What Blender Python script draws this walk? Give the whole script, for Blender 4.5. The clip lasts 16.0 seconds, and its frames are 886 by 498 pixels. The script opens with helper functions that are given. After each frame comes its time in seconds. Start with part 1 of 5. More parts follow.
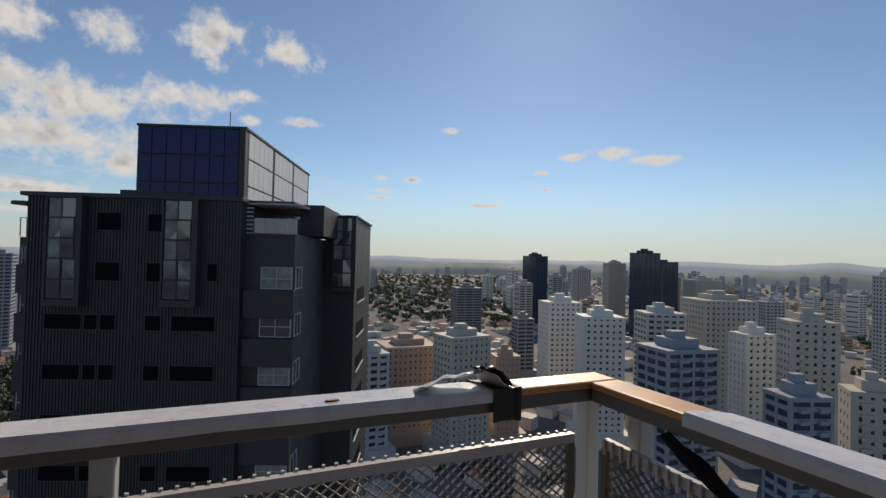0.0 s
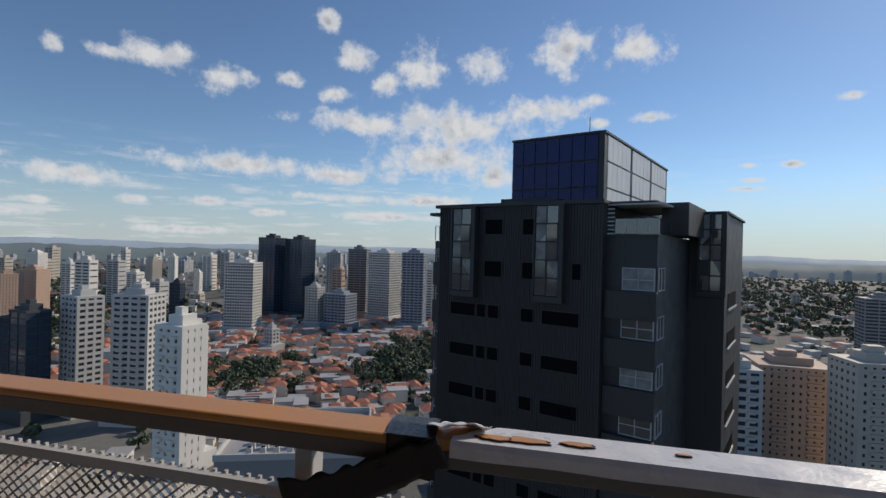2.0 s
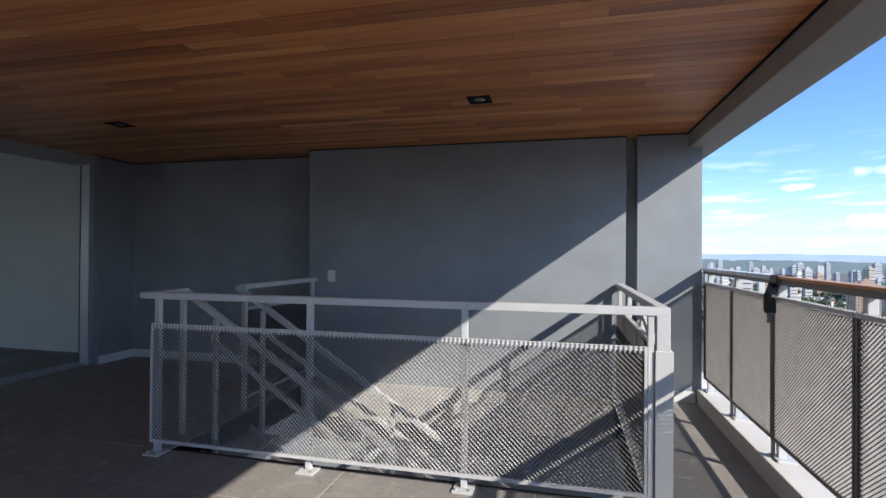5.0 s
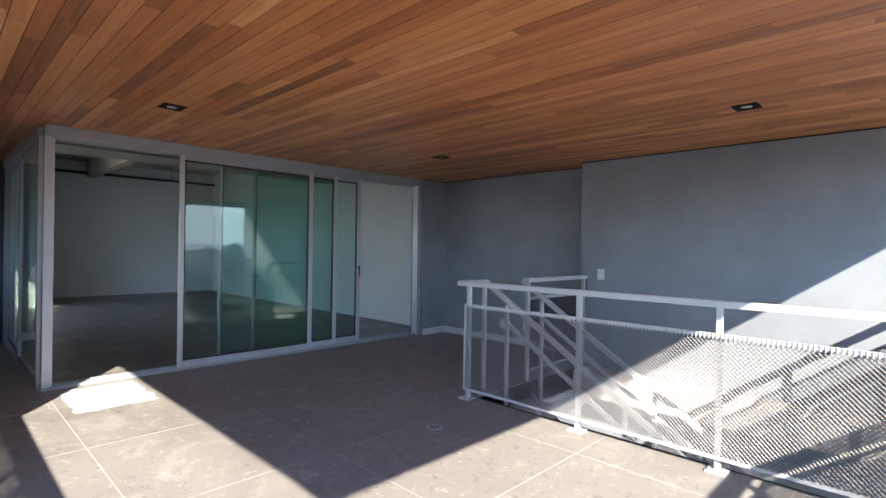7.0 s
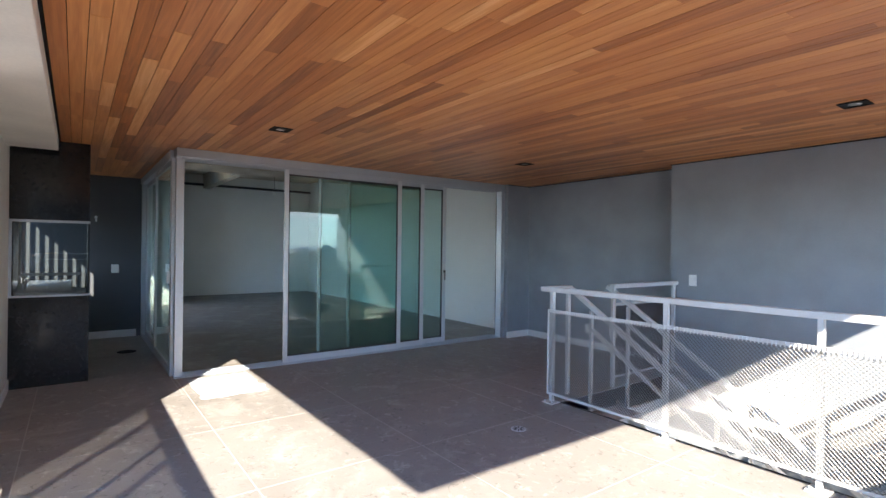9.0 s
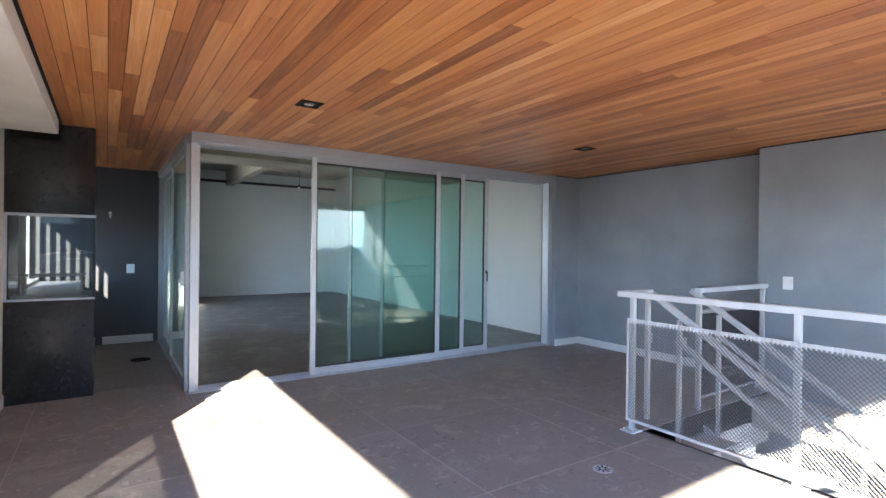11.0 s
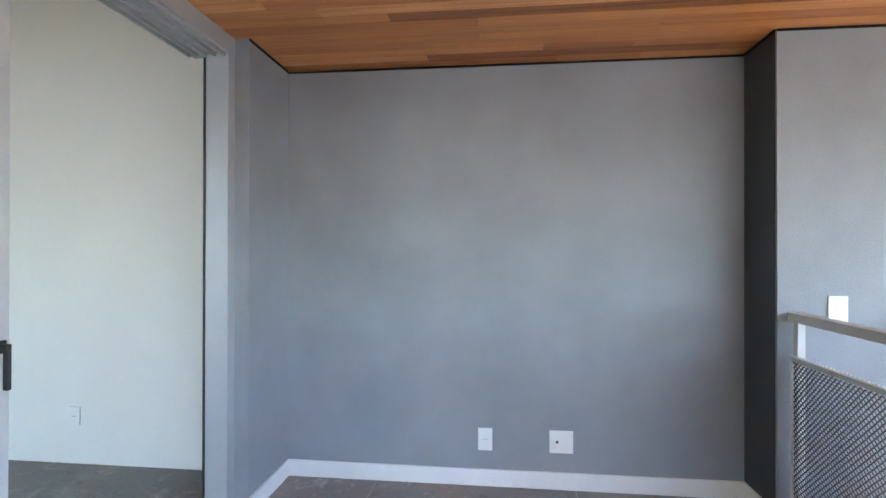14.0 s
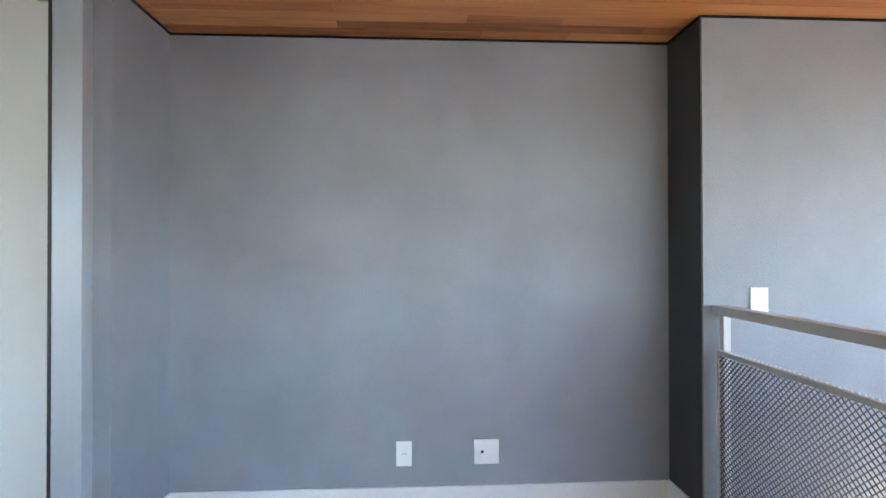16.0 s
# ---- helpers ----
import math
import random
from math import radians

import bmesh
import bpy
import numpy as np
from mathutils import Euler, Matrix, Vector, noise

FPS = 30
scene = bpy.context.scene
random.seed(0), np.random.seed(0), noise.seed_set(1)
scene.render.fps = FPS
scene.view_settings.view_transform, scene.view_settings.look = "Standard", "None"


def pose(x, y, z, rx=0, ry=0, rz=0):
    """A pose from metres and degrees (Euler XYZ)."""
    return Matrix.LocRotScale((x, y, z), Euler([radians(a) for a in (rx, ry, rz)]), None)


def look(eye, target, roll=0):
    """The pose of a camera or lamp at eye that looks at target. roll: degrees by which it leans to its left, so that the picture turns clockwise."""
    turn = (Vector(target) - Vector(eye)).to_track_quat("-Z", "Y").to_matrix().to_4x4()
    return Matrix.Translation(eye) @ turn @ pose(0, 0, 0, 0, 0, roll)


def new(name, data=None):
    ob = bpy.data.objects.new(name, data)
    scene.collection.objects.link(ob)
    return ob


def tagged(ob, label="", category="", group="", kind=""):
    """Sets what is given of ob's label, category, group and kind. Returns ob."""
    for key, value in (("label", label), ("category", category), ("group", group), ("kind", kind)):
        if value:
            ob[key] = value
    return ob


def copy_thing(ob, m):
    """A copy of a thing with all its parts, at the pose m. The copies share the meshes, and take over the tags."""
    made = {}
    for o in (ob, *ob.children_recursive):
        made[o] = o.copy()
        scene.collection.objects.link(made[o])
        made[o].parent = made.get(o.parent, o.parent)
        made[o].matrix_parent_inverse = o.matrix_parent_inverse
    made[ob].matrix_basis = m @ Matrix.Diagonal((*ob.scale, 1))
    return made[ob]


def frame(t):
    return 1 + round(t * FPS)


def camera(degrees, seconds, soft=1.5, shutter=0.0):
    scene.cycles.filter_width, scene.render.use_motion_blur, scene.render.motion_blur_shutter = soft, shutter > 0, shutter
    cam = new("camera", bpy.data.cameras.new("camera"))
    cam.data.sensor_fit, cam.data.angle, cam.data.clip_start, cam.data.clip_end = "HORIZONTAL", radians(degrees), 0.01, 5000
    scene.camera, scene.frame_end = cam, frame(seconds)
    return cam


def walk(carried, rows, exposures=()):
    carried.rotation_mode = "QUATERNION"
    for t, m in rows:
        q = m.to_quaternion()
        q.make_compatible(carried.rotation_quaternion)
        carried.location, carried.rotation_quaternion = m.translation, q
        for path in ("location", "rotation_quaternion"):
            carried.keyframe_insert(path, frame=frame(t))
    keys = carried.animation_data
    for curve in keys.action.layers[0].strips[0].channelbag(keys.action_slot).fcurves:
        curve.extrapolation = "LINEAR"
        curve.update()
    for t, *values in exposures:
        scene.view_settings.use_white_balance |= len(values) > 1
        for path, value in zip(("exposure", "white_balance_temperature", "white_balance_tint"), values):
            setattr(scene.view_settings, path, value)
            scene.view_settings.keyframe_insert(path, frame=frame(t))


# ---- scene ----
cam = camera(82.9, 16.0)
PATH = [
    (0, (0.4, -0.384, 1.535), (2.223, -1.205, 1.573), 1.4),
    (0.5, (0.49, -0.2, 1.545), (2.42, -0.723, 1.576), 1.6),
    (1, (0.47, -0.01, 1.572), (2.452, -0.274, 1.592), 1.5),
    (1.5, (0.494, 0.184, 1.589), (2.493, 0.229, 1.599), 1.4),
    (2, (0.546, 0.365, 1.567), (2.485, 0.853, 1.569), 1.5),
    (2.5, (0.432, 0.522, 1.544), (2.157, 1.535, 1.552), 0.5),
    (3, (0.267, 0.594, 1.471), (1.607, 2.079, 1.475), 0.5),
    (3.5, (0.143, 0.591, 1.422), (1.05, 2.374, 1.428), 0.5),
    (4, (0.052, 0.482, 1.411), (0.451, 2.442, 1.412), 0.3),
    (4.5, (0.062, 0.299, 1.403), (0.004, 2.298, 1.402), 0.4),
    (5, (0.128, 0.112, 1.375), (-0.341, 2.056, 1.388), 0.4),
    (5.2, (0.163, 0.041, 1.380), (-0.452, 1.944, 1.389), 0.4),
    (7.3, (0.569, -0.605, 1.401), (-0.88, 0.773, 1.401), 0.8),
    (7.5, (0.585, -0.631, 1.406), (-0.892, 0.718, 1.408), 0.7),
    (8, (0.628, -0.659, 1.423), (-0.911, 0.619, 1.423), 0.7),
    (8.5, (0.652, -0.663, 1.434), (-0.932, 0.558, 1.433), 0.7),
    (9, (0.662, -0.673, 1.445), (-0.951, 0.51, 1.443), 0.7),
    (9.5, (0.634, -0.673, 1.433), (-1.0, 0.48, 1.433), 0.7),
    (10, (0.533, -0.644, 1.422), (-1.125, 0.474, 1.42), 0.7),
    (10.2, (0.463, -0.633, 1.424), (-1.208, 0.466, 1.419), 0.7),
    (12.3, (-2.211, 0.79, 1.331), (-3.682, 2.145, 1.336), -0.1),
    (12.5, (-2.659, 1.139, 1.311), (-3.903, 2.704, 1.333), 0.5),
    (12.6, (-2.874, 1.327, 1.319), (-3.971, 2.999, 1.335), 0.2),
    (12.7, (-3.086, 1.518, 1.331), (-4.005, 3.294, 1.347), 0.2),
    (12.8, (-3.298, 1.709, 1.342), (-4.031, 3.57, 1.358), 0.2),
    (12.9, (-3.51, 1.9, 1.354), (-4.081, 3.817, 1.37), 0.2),
    (13, (-3.721, 2.09, 1.365), (-4.189, 4.035, 1.374), 0.1),
    (13.5, (-3.89, 2.375, 1.377), (-4.213, 4.348, 1.389), 0.1),
    (14, (-4.001, 2.508, 1.391), (-4.222, 4.495, 1.398), 0.1),
    (14.5, (-4.024, 2.57, 1.377), (-4.123, 4.567, 1.389), 0.0),
    (15, (-4.034, 2.654, 1.37), (-4.014, 4.654, 1.382), -0.0),
    (15.5, (-4.02, 2.741, 1.361), (-3.945, 4.74, 1.373), -0.1),
    (16, (-4.01, 2.809, 1.346), (-3.906, 4.806, 1.36), -0.1),
]
EXPOSURES = [(0.0, -0.32, 8600, 13), (2.0, -0.28, 7600, 12), (3.0, 0.0, 6900, 11), (3.5, -0.08, 6700, 11), (4.0, 0.05, 6600, 10), (5.0, 0.9, 6600, 10), (7.5, 2.45, 6900, 10), (10.0, 2.9, 6900, 10), (12.5, 4.05, 7300, 11), (14.0, 4.2, 7600, 11), (16.0, 4.22, 7700, 11)]
walk(cam, [(t, look(eye, target, roll)) for t, eye, target, roll in PATH], EXPOSURES)

# ---- world, sun ----
SUN = Vector((1.40, -0.975, 1.0)).normalized()
world = bpy.data.worlds.new("world")
scene.world = world
world.use_nodes = True


def build_world():
    nt = world.node_tree
    N, L = nt.nodes, nt.links
    N.clear()
    out = N.new("ShaderNodeOutputWorld")
    bg = N.new("ShaderNodeBackground")
    sky = N.new("ShaderNodeTexSky")
    sky.sky_type = "NISHITA"
    sky.sun_disc = False
    sky.sun_elevation = math.asin(SUN.z)
    sky.sun_rotation = math.atan2(SUN.x, SUN.y)
    sky.altitude = 800
    sky.air_density, sky.dust_density, sky.ozone_density = 1.0, 0.15, 3.0
    co = N.new("ShaderNodeTexCoord")
    sep = N.new("ShaderNodeSeparateXYZ")
    L.new(co.outputs["Generated"], sep.inputs[0])
    az = N.new("ShaderNodeMath"); az.operation = "ARCTAN2"
    L.new(sep.outputs["Y"], az.inputs[0]); L.new(sep.outputs["X"], az.inputs[1])
    el = N.new("ShaderNodeMath"); el.operation = "ARCSINE"
    L.new(sep.outputs["Z"], el.inputs[0])
    ae = N.new("ShaderNodeCombineXYZ")
    L.new(az.outputs[0], ae.inputs[0]); L.new(el.outputs[0], ae.inputs[1])
    # wind-torn edges: the angles are pushed about by noise before the puffs are measured
    wob = N.new("ShaderNodeTexNoise"); wob.inputs["Scale"].default_value = 24; wob.inputs["Detail"].default_value = 9
    wob.inputs["Roughness"].default_value = 0.64
    L.new(ae.outputs[0], wob.inputs["Vector"])
    best = None
    for a, e, w, h in CLOUDS_HIGH + CLOUDS_LOW + CLOUDS_FAR:
        m = N.new("ShaderNodeVectorMath"); m.operation = "MULTIPLY_ADD"
        L.new(ae.outputs[0], m.inputs[0])
        a, e, w, h = radians(a), radians(e), radians(w), radians(h)
        m.inputs[1].default_value = (1 / w, 1 / h, 0)
        m.inputs[2].default_value = (-a / w, -e / h, 0)
        d = N.new("ShaderNodeVectorMath"); d.operation = "LENGTH"
        L.new(m.outputs[0], d.inputs[0])
        if best is None:
            best = d.outputs["Value"]
        else:
            mn = N.new("ShaderNodeMath"); mn.operation = "SMOOTH_MIN"
            L.new(best, mn.inputs[0]); L.new(d.outputs["Value"], mn.inputs[1]); mn.inputs[2].default_value = 0.45
            best = mn.outputs[0]
    # density = noise - distance
    k = N.new("ShaderNodeMath"); k.operation = "MULTIPLY_ADD"
    L.new(wob.outputs["Fac"], k.inputs[0]); k.inputs[1].default_value = 2.5; k.inputs[2].default_value = -0.38
    dens = N.new("ShaderNodeMath"); dens.operation = "SUBTRACT"
    L.new(k.outputs[0], dens.inputs[0]); L.new(best, dens.inputs[1])
    ramp = N.new("ShaderNodeMapRange"); ramp.interpolation_type = "SMOOTHSTEP"
    L.new(dens.outputs[0], ramp.inputs[0])
    ramp.inputs[1].default_value, ramp.inputs[2].default_value = -0.15, 0.75
    # low streaks above the horizon
    st = N.new("ShaderNodeMapping"); st.inputs["Scale"].default_value = (1.0, 7.5, 1.0)
    L.new(ae.outputs[0], st.inputs[0])
    sn = N.new("ShaderNodeTexNoise"); sn.inputs["Scale"].default_value = 9; sn.inputs["Detail"].default_value = 8; sn.inputs["Roughness"].default_value = 0.6
    L.new(st.outputs[0], sn.inputs["Vector"])
    sr = N.new("ShaderNodeMapRange"); sr.interpolation_type = "SMOOTHSTEP"
    L.new(sn.outputs["Fac"], sr.inputs[0]); sr.inputs[1].default_value, sr.inputs[2].default_value = 0.50, 0.68
    lo = N.new("ShaderNodeMapRange"); lo.interpolation_type = "SMOOTHSTEP"
    L.new(el.outputs[0], lo.inputs[0])
    lo.inputs[1].default_value, lo.inputs[2].default_value, lo.inputs[3].default_value, lo.inputs[4].default_value = radians(4), radians(12), 0.6, 0.0
    sm = N.new("ShaderNodeMath"); sm.operation = "MULTIPLY"
    L.new(sr.outputs[0], sm.inputs[0]); L.new(lo.outputs[0], sm.inputs[1])
    # fewer streaks towards the sun
    side = N.new("ShaderNodeMapRange"); side.interpolation_type = "SMOOTHSTEP"
    L.new(az.outputs[0], side.inputs[0])
    side.inputs[1].default_value, side.inputs[2].default_value, side.inputs[3].default_value, side.inputs[4].default_value = radians(-25), radians(5), 0.25, 1.0
    sm2 = N.new("ShaderNodeMath"); sm2.operation = "MULTIPLY"
    L.new(sm.outputs[0], sm2.inputs[0]); L.new(side.outputs[0], sm2.inputs[1])
    mx = N.new("ShaderNodeMath"); mx.operation = "MAXIMUM"
    L.new(ramp.outputs[0], mx.inputs[0]); L.new(sm2.outputs[0], mx.inputs[1])
    # undersides turn grey: where the cloud is denser a little higher up
    up = N.new("ShaderNodeVectorMath"); up.operation = "ADD"
    L.new(ae.outputs[0], up.inputs[0]); up.inputs[1].default_value = (-0.010, 0.016, 0)
    wn = N.new("ShaderNodeTexNoise"); wn.inputs["Scale"].default_value = 24; wn.inputs["Detail"].default_value = 4; wn.inputs["Roughness"].default_value = 0.5
    L.new(up.outputs[0], wn.inputs["Vector"])
    df = N.new("ShaderNodeMath"); df.operation = "SUBTRACT"
    L.new(wn.outputs["Fac"], df.inputs[0]); L.new(wob.outputs["Fac"], df.inputs[1])
    ds = N.new("ShaderNodeMapRange"); ds.interpolation_type = "SMOOTHSTEP"
    L.new(df.outputs[0], ds.inputs[0]); ds.inputs[1].default_value, ds.inputs[2].default_value, ds.inputs[3].default_value = -0.12, 0.14, 0.12
    gr = N.new("ShaderNodeMapRange"); gr.interpolation_type = "SMOOTHSTEP"
    L.new(dens.outputs[0], gr.inputs[0]); gr.inputs[1].default_value, gr.inputs[2].default_value = 0.25, 1.1
    gm = N.new("ShaderNodeMath"); gm.operation = "MULTIPLY"
    L.new(gr.outputs[0], gm.inputs[0]); L.new(ds.outputs[0], gm.inputs[1])
    cc = N.new("ShaderNodeMix"); cc.data_type = "RGBA"
    cc.inputs["A"].default_value = (*CLOUD_WHITE, 1); cc.inputs["B"].default_value = (*CLOUD_GREY, 1)
    L.new(gm.outputs[0], cc.inputs["Factor"])
    hz = N.new("ShaderNodeMapRange"); hz.interpolation_type = "SMOOTHSTEP"
    L.new(el.outputs[0], hz.inputs[0])
    hz.inputs[1].default_value, hz.inputs[2].default_value, hz.inputs[3].default_value, hz.inputs[4].default_value = radians(-1), radians(9), 0.78, 0.0
    hm = N.new("ShaderNodeMix"); hm.data_type = "RGBA"
    tn = N.new("ShaderNodeMix"); tn.data_type = "RGBA"; tn.blend_type = "MULTIPLY"
    tn.inputs["Factor"].default_value = 1.0; tn.inputs["B"].default_value = (0.60, 0.75, 0.90, 1)
    L.new(sky.outputs[0], tn.inputs["A"])
    L.new(hz.outputs[0], hm.inputs["Factor"]); L.new(tn.outputs["Result"], hm.inputs["A"]); hm.inputs["B"].default_value = (3.0, 3.9, 5.0, 1)
    mix = N.new("ShaderNodeMix"); mix.data_type = "RGBA"
    L.new(mx.outputs[0], mix.inputs["Factor"]); L.new(hm.outputs["Result"], mix.inputs["A"]); L.new(cc.outputs["Result"], mix.inputs["B"])
    L.new(mix.outputs["Result"], bg.inputs["Color"])
    bg.inputs["Strength"].default_value = SKY_STRENGTH
    L.new(bg.outputs[0], out.inputs[0])


SKY_STRENGTH = 0.15
CLOUD_WHITE, CLOUD_GREY = (5.0, 5.6, 6.5), (2.4, 2.9, 3.7)
# cumulus: azimuth from +x towards +y, elevation, half width, half height, degrees
CLOUDS_HIGH = [
    (52.5, 17.1, 1.0, 0.97), (48.1, 17.4, 2.1, 0.82), (43.9, 18.0, 3.9, 1.59), (37.7, 16.8, 3.1, 1.59), (31.4, 17.5, 1.6, 0.89),
    (26.5, 16.5, 2.2, 0.98), (27.7, 23.5, 2.1, 1.22), (24.6, 20.4, 2.4, 1.75), (20.7, 17.9, 2.0, 1.71), (17.2, 19.6, 3.5, 2.68),
    (9.8, 20.2, 3.5, 1.96), (1.0, 21.4, 3.8, 3.12), (-6.6, 21.1, 3.4, 2.31), (-2.7, 16.3, 1.5, 0.9), (-8.2, 14.2, 2.5, 0.71),
    (-2.8, 14.0, 1.5, 0.62),
]
CLOUDS_LOW = [
    (24.3, 13.7, 8.3, 1.39), (13.5, 13.8, 11.2, 2.68), (3.3, 15.5, 6.2, 1.74), (14.7, 10.1, 9.5, 2.95), (8.2, 8.4, 4.1, 1.72),
    (36.1, 8.4, 11.5, 1.36), (26.0, 7.8, 5.4, 1.18), (51.1, 6.2, 4.7, 1.18), (45.7, 4.1, 1.8, 0.58), (39.2, 4.4, 2.8, 0.61),
    (33.7, 3.5, 2.5, 0.51), (26.0, 5.5, 8.2, 0.73), (15.8, 5.4, 7.5, 0.81), (53.4, 3.5, 2.4, 0.47), (41.3, 1.4, 8.0, 0.55),
    (19.6, 3.5, 8.0, 0.61), (-24.8, 14.4, 1.4, 0.5), (-17.3, 8.9, 1.4, 0.35), (-20.7, 8.8, 1.5, 0.44), (-17.3, 7.5, 1.4, 0.35),
    (-17.1, 6.7, 2.5, 0.35),
]
CLOUDS_FAR = [
    (-38.6, 11.4, 1.6, 0.51), (-42.8, 11.8, 3.0, 0.87), (-46.7, 10.8, 2.9, 0.73), (-35.3, 9.8, 1.1, 0.35), (-35.6, 7.9, 0.9, 0.35),
    (-28.3, 6.1, 3.4, 0.35), (59.6, 7.3, 5.3, 0.66), (49.8, 6.0, 4.6, 1.21), (68.3, 6.3, 1.5, 0.38), (63.2, 3.0, 3.7, 0.79),
    (57.1, 2.5, 5.9, 0.67),
]
build_world()

sun = new("sun", bpy.data.lights.new("sun", "SUN"))
sun.data.energy, sun.data.angle, sun.data.color = 3.4, radians(0.53), (1.0, 0.95, 0.88)
sun.matrix_world = look((0, 0, 50), Vector((0, 0, 50)) - SUN)


# ---- materials ----
def mat(name, base, rough=0.6, metal=0.0, var=0.12, scale=6.0, fine=120.0, bump=0.0, spec=0.5, stain=None, stain_amount=0.0, rand=0.0, rvar=0.08):
    """A surface with grain and blotches at two scales. rand: spread of tone from object to object."""
    m = bpy.data.materials.new(name)
    m.use_nodes = True
    nt = m.node_tree
    N, L = nt.nodes, nt.links
    b = N["Principled BSDF"]
    b.inputs["Roughness"].default_value = rough
    b.inputs["Metallic"].default_value = metal
    b.inputs["Specular IOR Level"].default_value = spec
    geo = N.new("ShaderNodeNewGeometry").outputs["Position"]
    n1 = N.new("ShaderNodeTexNoise"); n1.inputs["Scale"].default_value = scale; n1.inputs["Detail"].default_value = 5
    n2 = N.new("ShaderNodeTexNoise"); n2.inputs["Scale"].default_value = fine; n2.inputs["Detail"].default_value = 3
    L.new(geo, n1.inputs["Vector"]); L.new(geo, n2.inputs["Vector"])
    add = N.new("ShaderNodeMath"); add.operation = "MULTIPLY_ADD"
    L.new(n2.outputs["Fac"], add.inputs[0]); add.inputs[1].default_value = 0.5; L.new(n1.outputs["Fac"], add.inputs[2])
    rng = N.new("ShaderNodeMapRange")
    L.new(add.outputs[0], rng.inputs[0])
    rng.inputs[1].default_value, rng.inputs[2].default_value = 0.45, 1.05
    rng.inputs[3].default_value, rng.inputs[4].default_value = 1 - var, 1 + var
    val = rng.outputs[0]
    if rand:
        oi = N.new("ShaderNodeObjectInfo")
        rr = N.new("ShaderNodeMapRange"); L.new(oi.outputs["Random"], rr.inputs[0])
        rr.inputs[3].default_value, rr.inputs[4].default_value = 1 - rand, 1 + rand
        mu = N.new("ShaderNodeMath"); mu.operation = "MULTIPLY"
        L.new(val, mu.inputs[0]); L.new(rr.outputs[0], mu.inputs[1])
        val = mu.outputs[0]
    mul = N.new("ShaderNodeMix"); mul.data_type = "RGBA"; mul.blend_type = "MULTIPLY"
    mul.inputs["Factor"].default_value = 1.0
    mul.inputs["A"].default_value = (*base, 1)
    L.new(val, mul.inputs["B"])
    col = mul.outputs["Result"]
    if stain:
        n3 = N.new("ShaderNodeTexNoise"); n3.inputs["Scale"].default_value = scale * 0.35; n3.inputs["Detail"].default_value = 8; n3.inputs["Roughness"].default_value = 0.65
        L.new(geo, n3.inputs["Vector"])
        r3 = N.new("ShaderNodeMapRange"); r3.interpolation_type = "SMOOTHSTEP"
        L.new(n3.outputs["Fac"], r3.inputs[0])
        r3.inputs[1].default_value, r3.inputs[2].default_value, r3.inputs[4].default_value = 0.48, 0.72, stain_amount
        mx = N.new("ShaderNodeMix"); mx.data_type = "RGBA"
        L.new(r3.outputs[0], mx.inputs["Factor"]); L.new(col, mx.inputs["A"]); mx.inputs["B"].default_value = (*stain, 1)
        col = mx.outputs["Result"]
    L.new(col, b.inputs["Base Color"])
    rv = N.new("ShaderNodeMapRange"); L.new(n1.outputs["Fac"], rv.inputs[0])
    rv.inputs[1].default_value, rv.inputs[2].default_value = 0.3, 0.7
    rv.inputs[3].default_value, rv.inputs[4].default_value = max(rough - rvar, 0.02), min(rough + rvar, 1)
    L.new(rv.outputs[0], b.inputs["Roughness"])
    if bump:
        bp = N.new("ShaderNodeBump"); bp.inputs["Strength"].default_value = bump; bp.inputs["Distance"].default_value = 0.004
        L.new(add.outputs[0], bp.inputs["Height"]); L.new(bp.outputs[0], b.inputs["Normal"])
    return m


def scuffed(m, pale, dark, scale=9.0):
    """Short pale and dark scuff marks over a floor."""
    N, L = m.node_tree.nodes, m.node_tree.links
    p = N["Principled BSDF"]
    col = p.inputs["Base Color"].links[0].from_socket
    pos = N.new("ShaderNodeNewGeometry").outputs["Position"]
    for tone, sc, lo, hi, am in ((pale, scale * 0.25, 0.53, 0.70, 0.35), (pale, scale, 0.57, 0.66, 0.55), (dark, scale * 1.7, 0.585, 0.64, 0.65)):
        n = N.new("ShaderNodeTexNoise"); n.inputs["Scale"].default_value = sc; n.inputs["Detail"].default_value = 9; n.inputs["Roughness"].default_value = 0.7; n.inputs["Distortion"].default_value = 1.2
        L.new(pos, n.inputs["Vector"])
        r = N.new("ShaderNodeMapRange"); L.new(n.outputs["Fac"], r.inputs[0])
        r.inputs[1].default_value, r.inputs[2].default_value, r.inputs[4].default_value = lo, hi, am
        x = N.new("ShaderNodeMix"); x.data_type = "RGBA"
        L.new(r.outputs[0], x.inputs["Factor"]); L.new(col, x.inputs["A"]); x.inputs["B"].default_value = (*tone, 1)
        col = x.outputs["Result"]
    L.new(col, p.inputs["Base Color"])
    return m


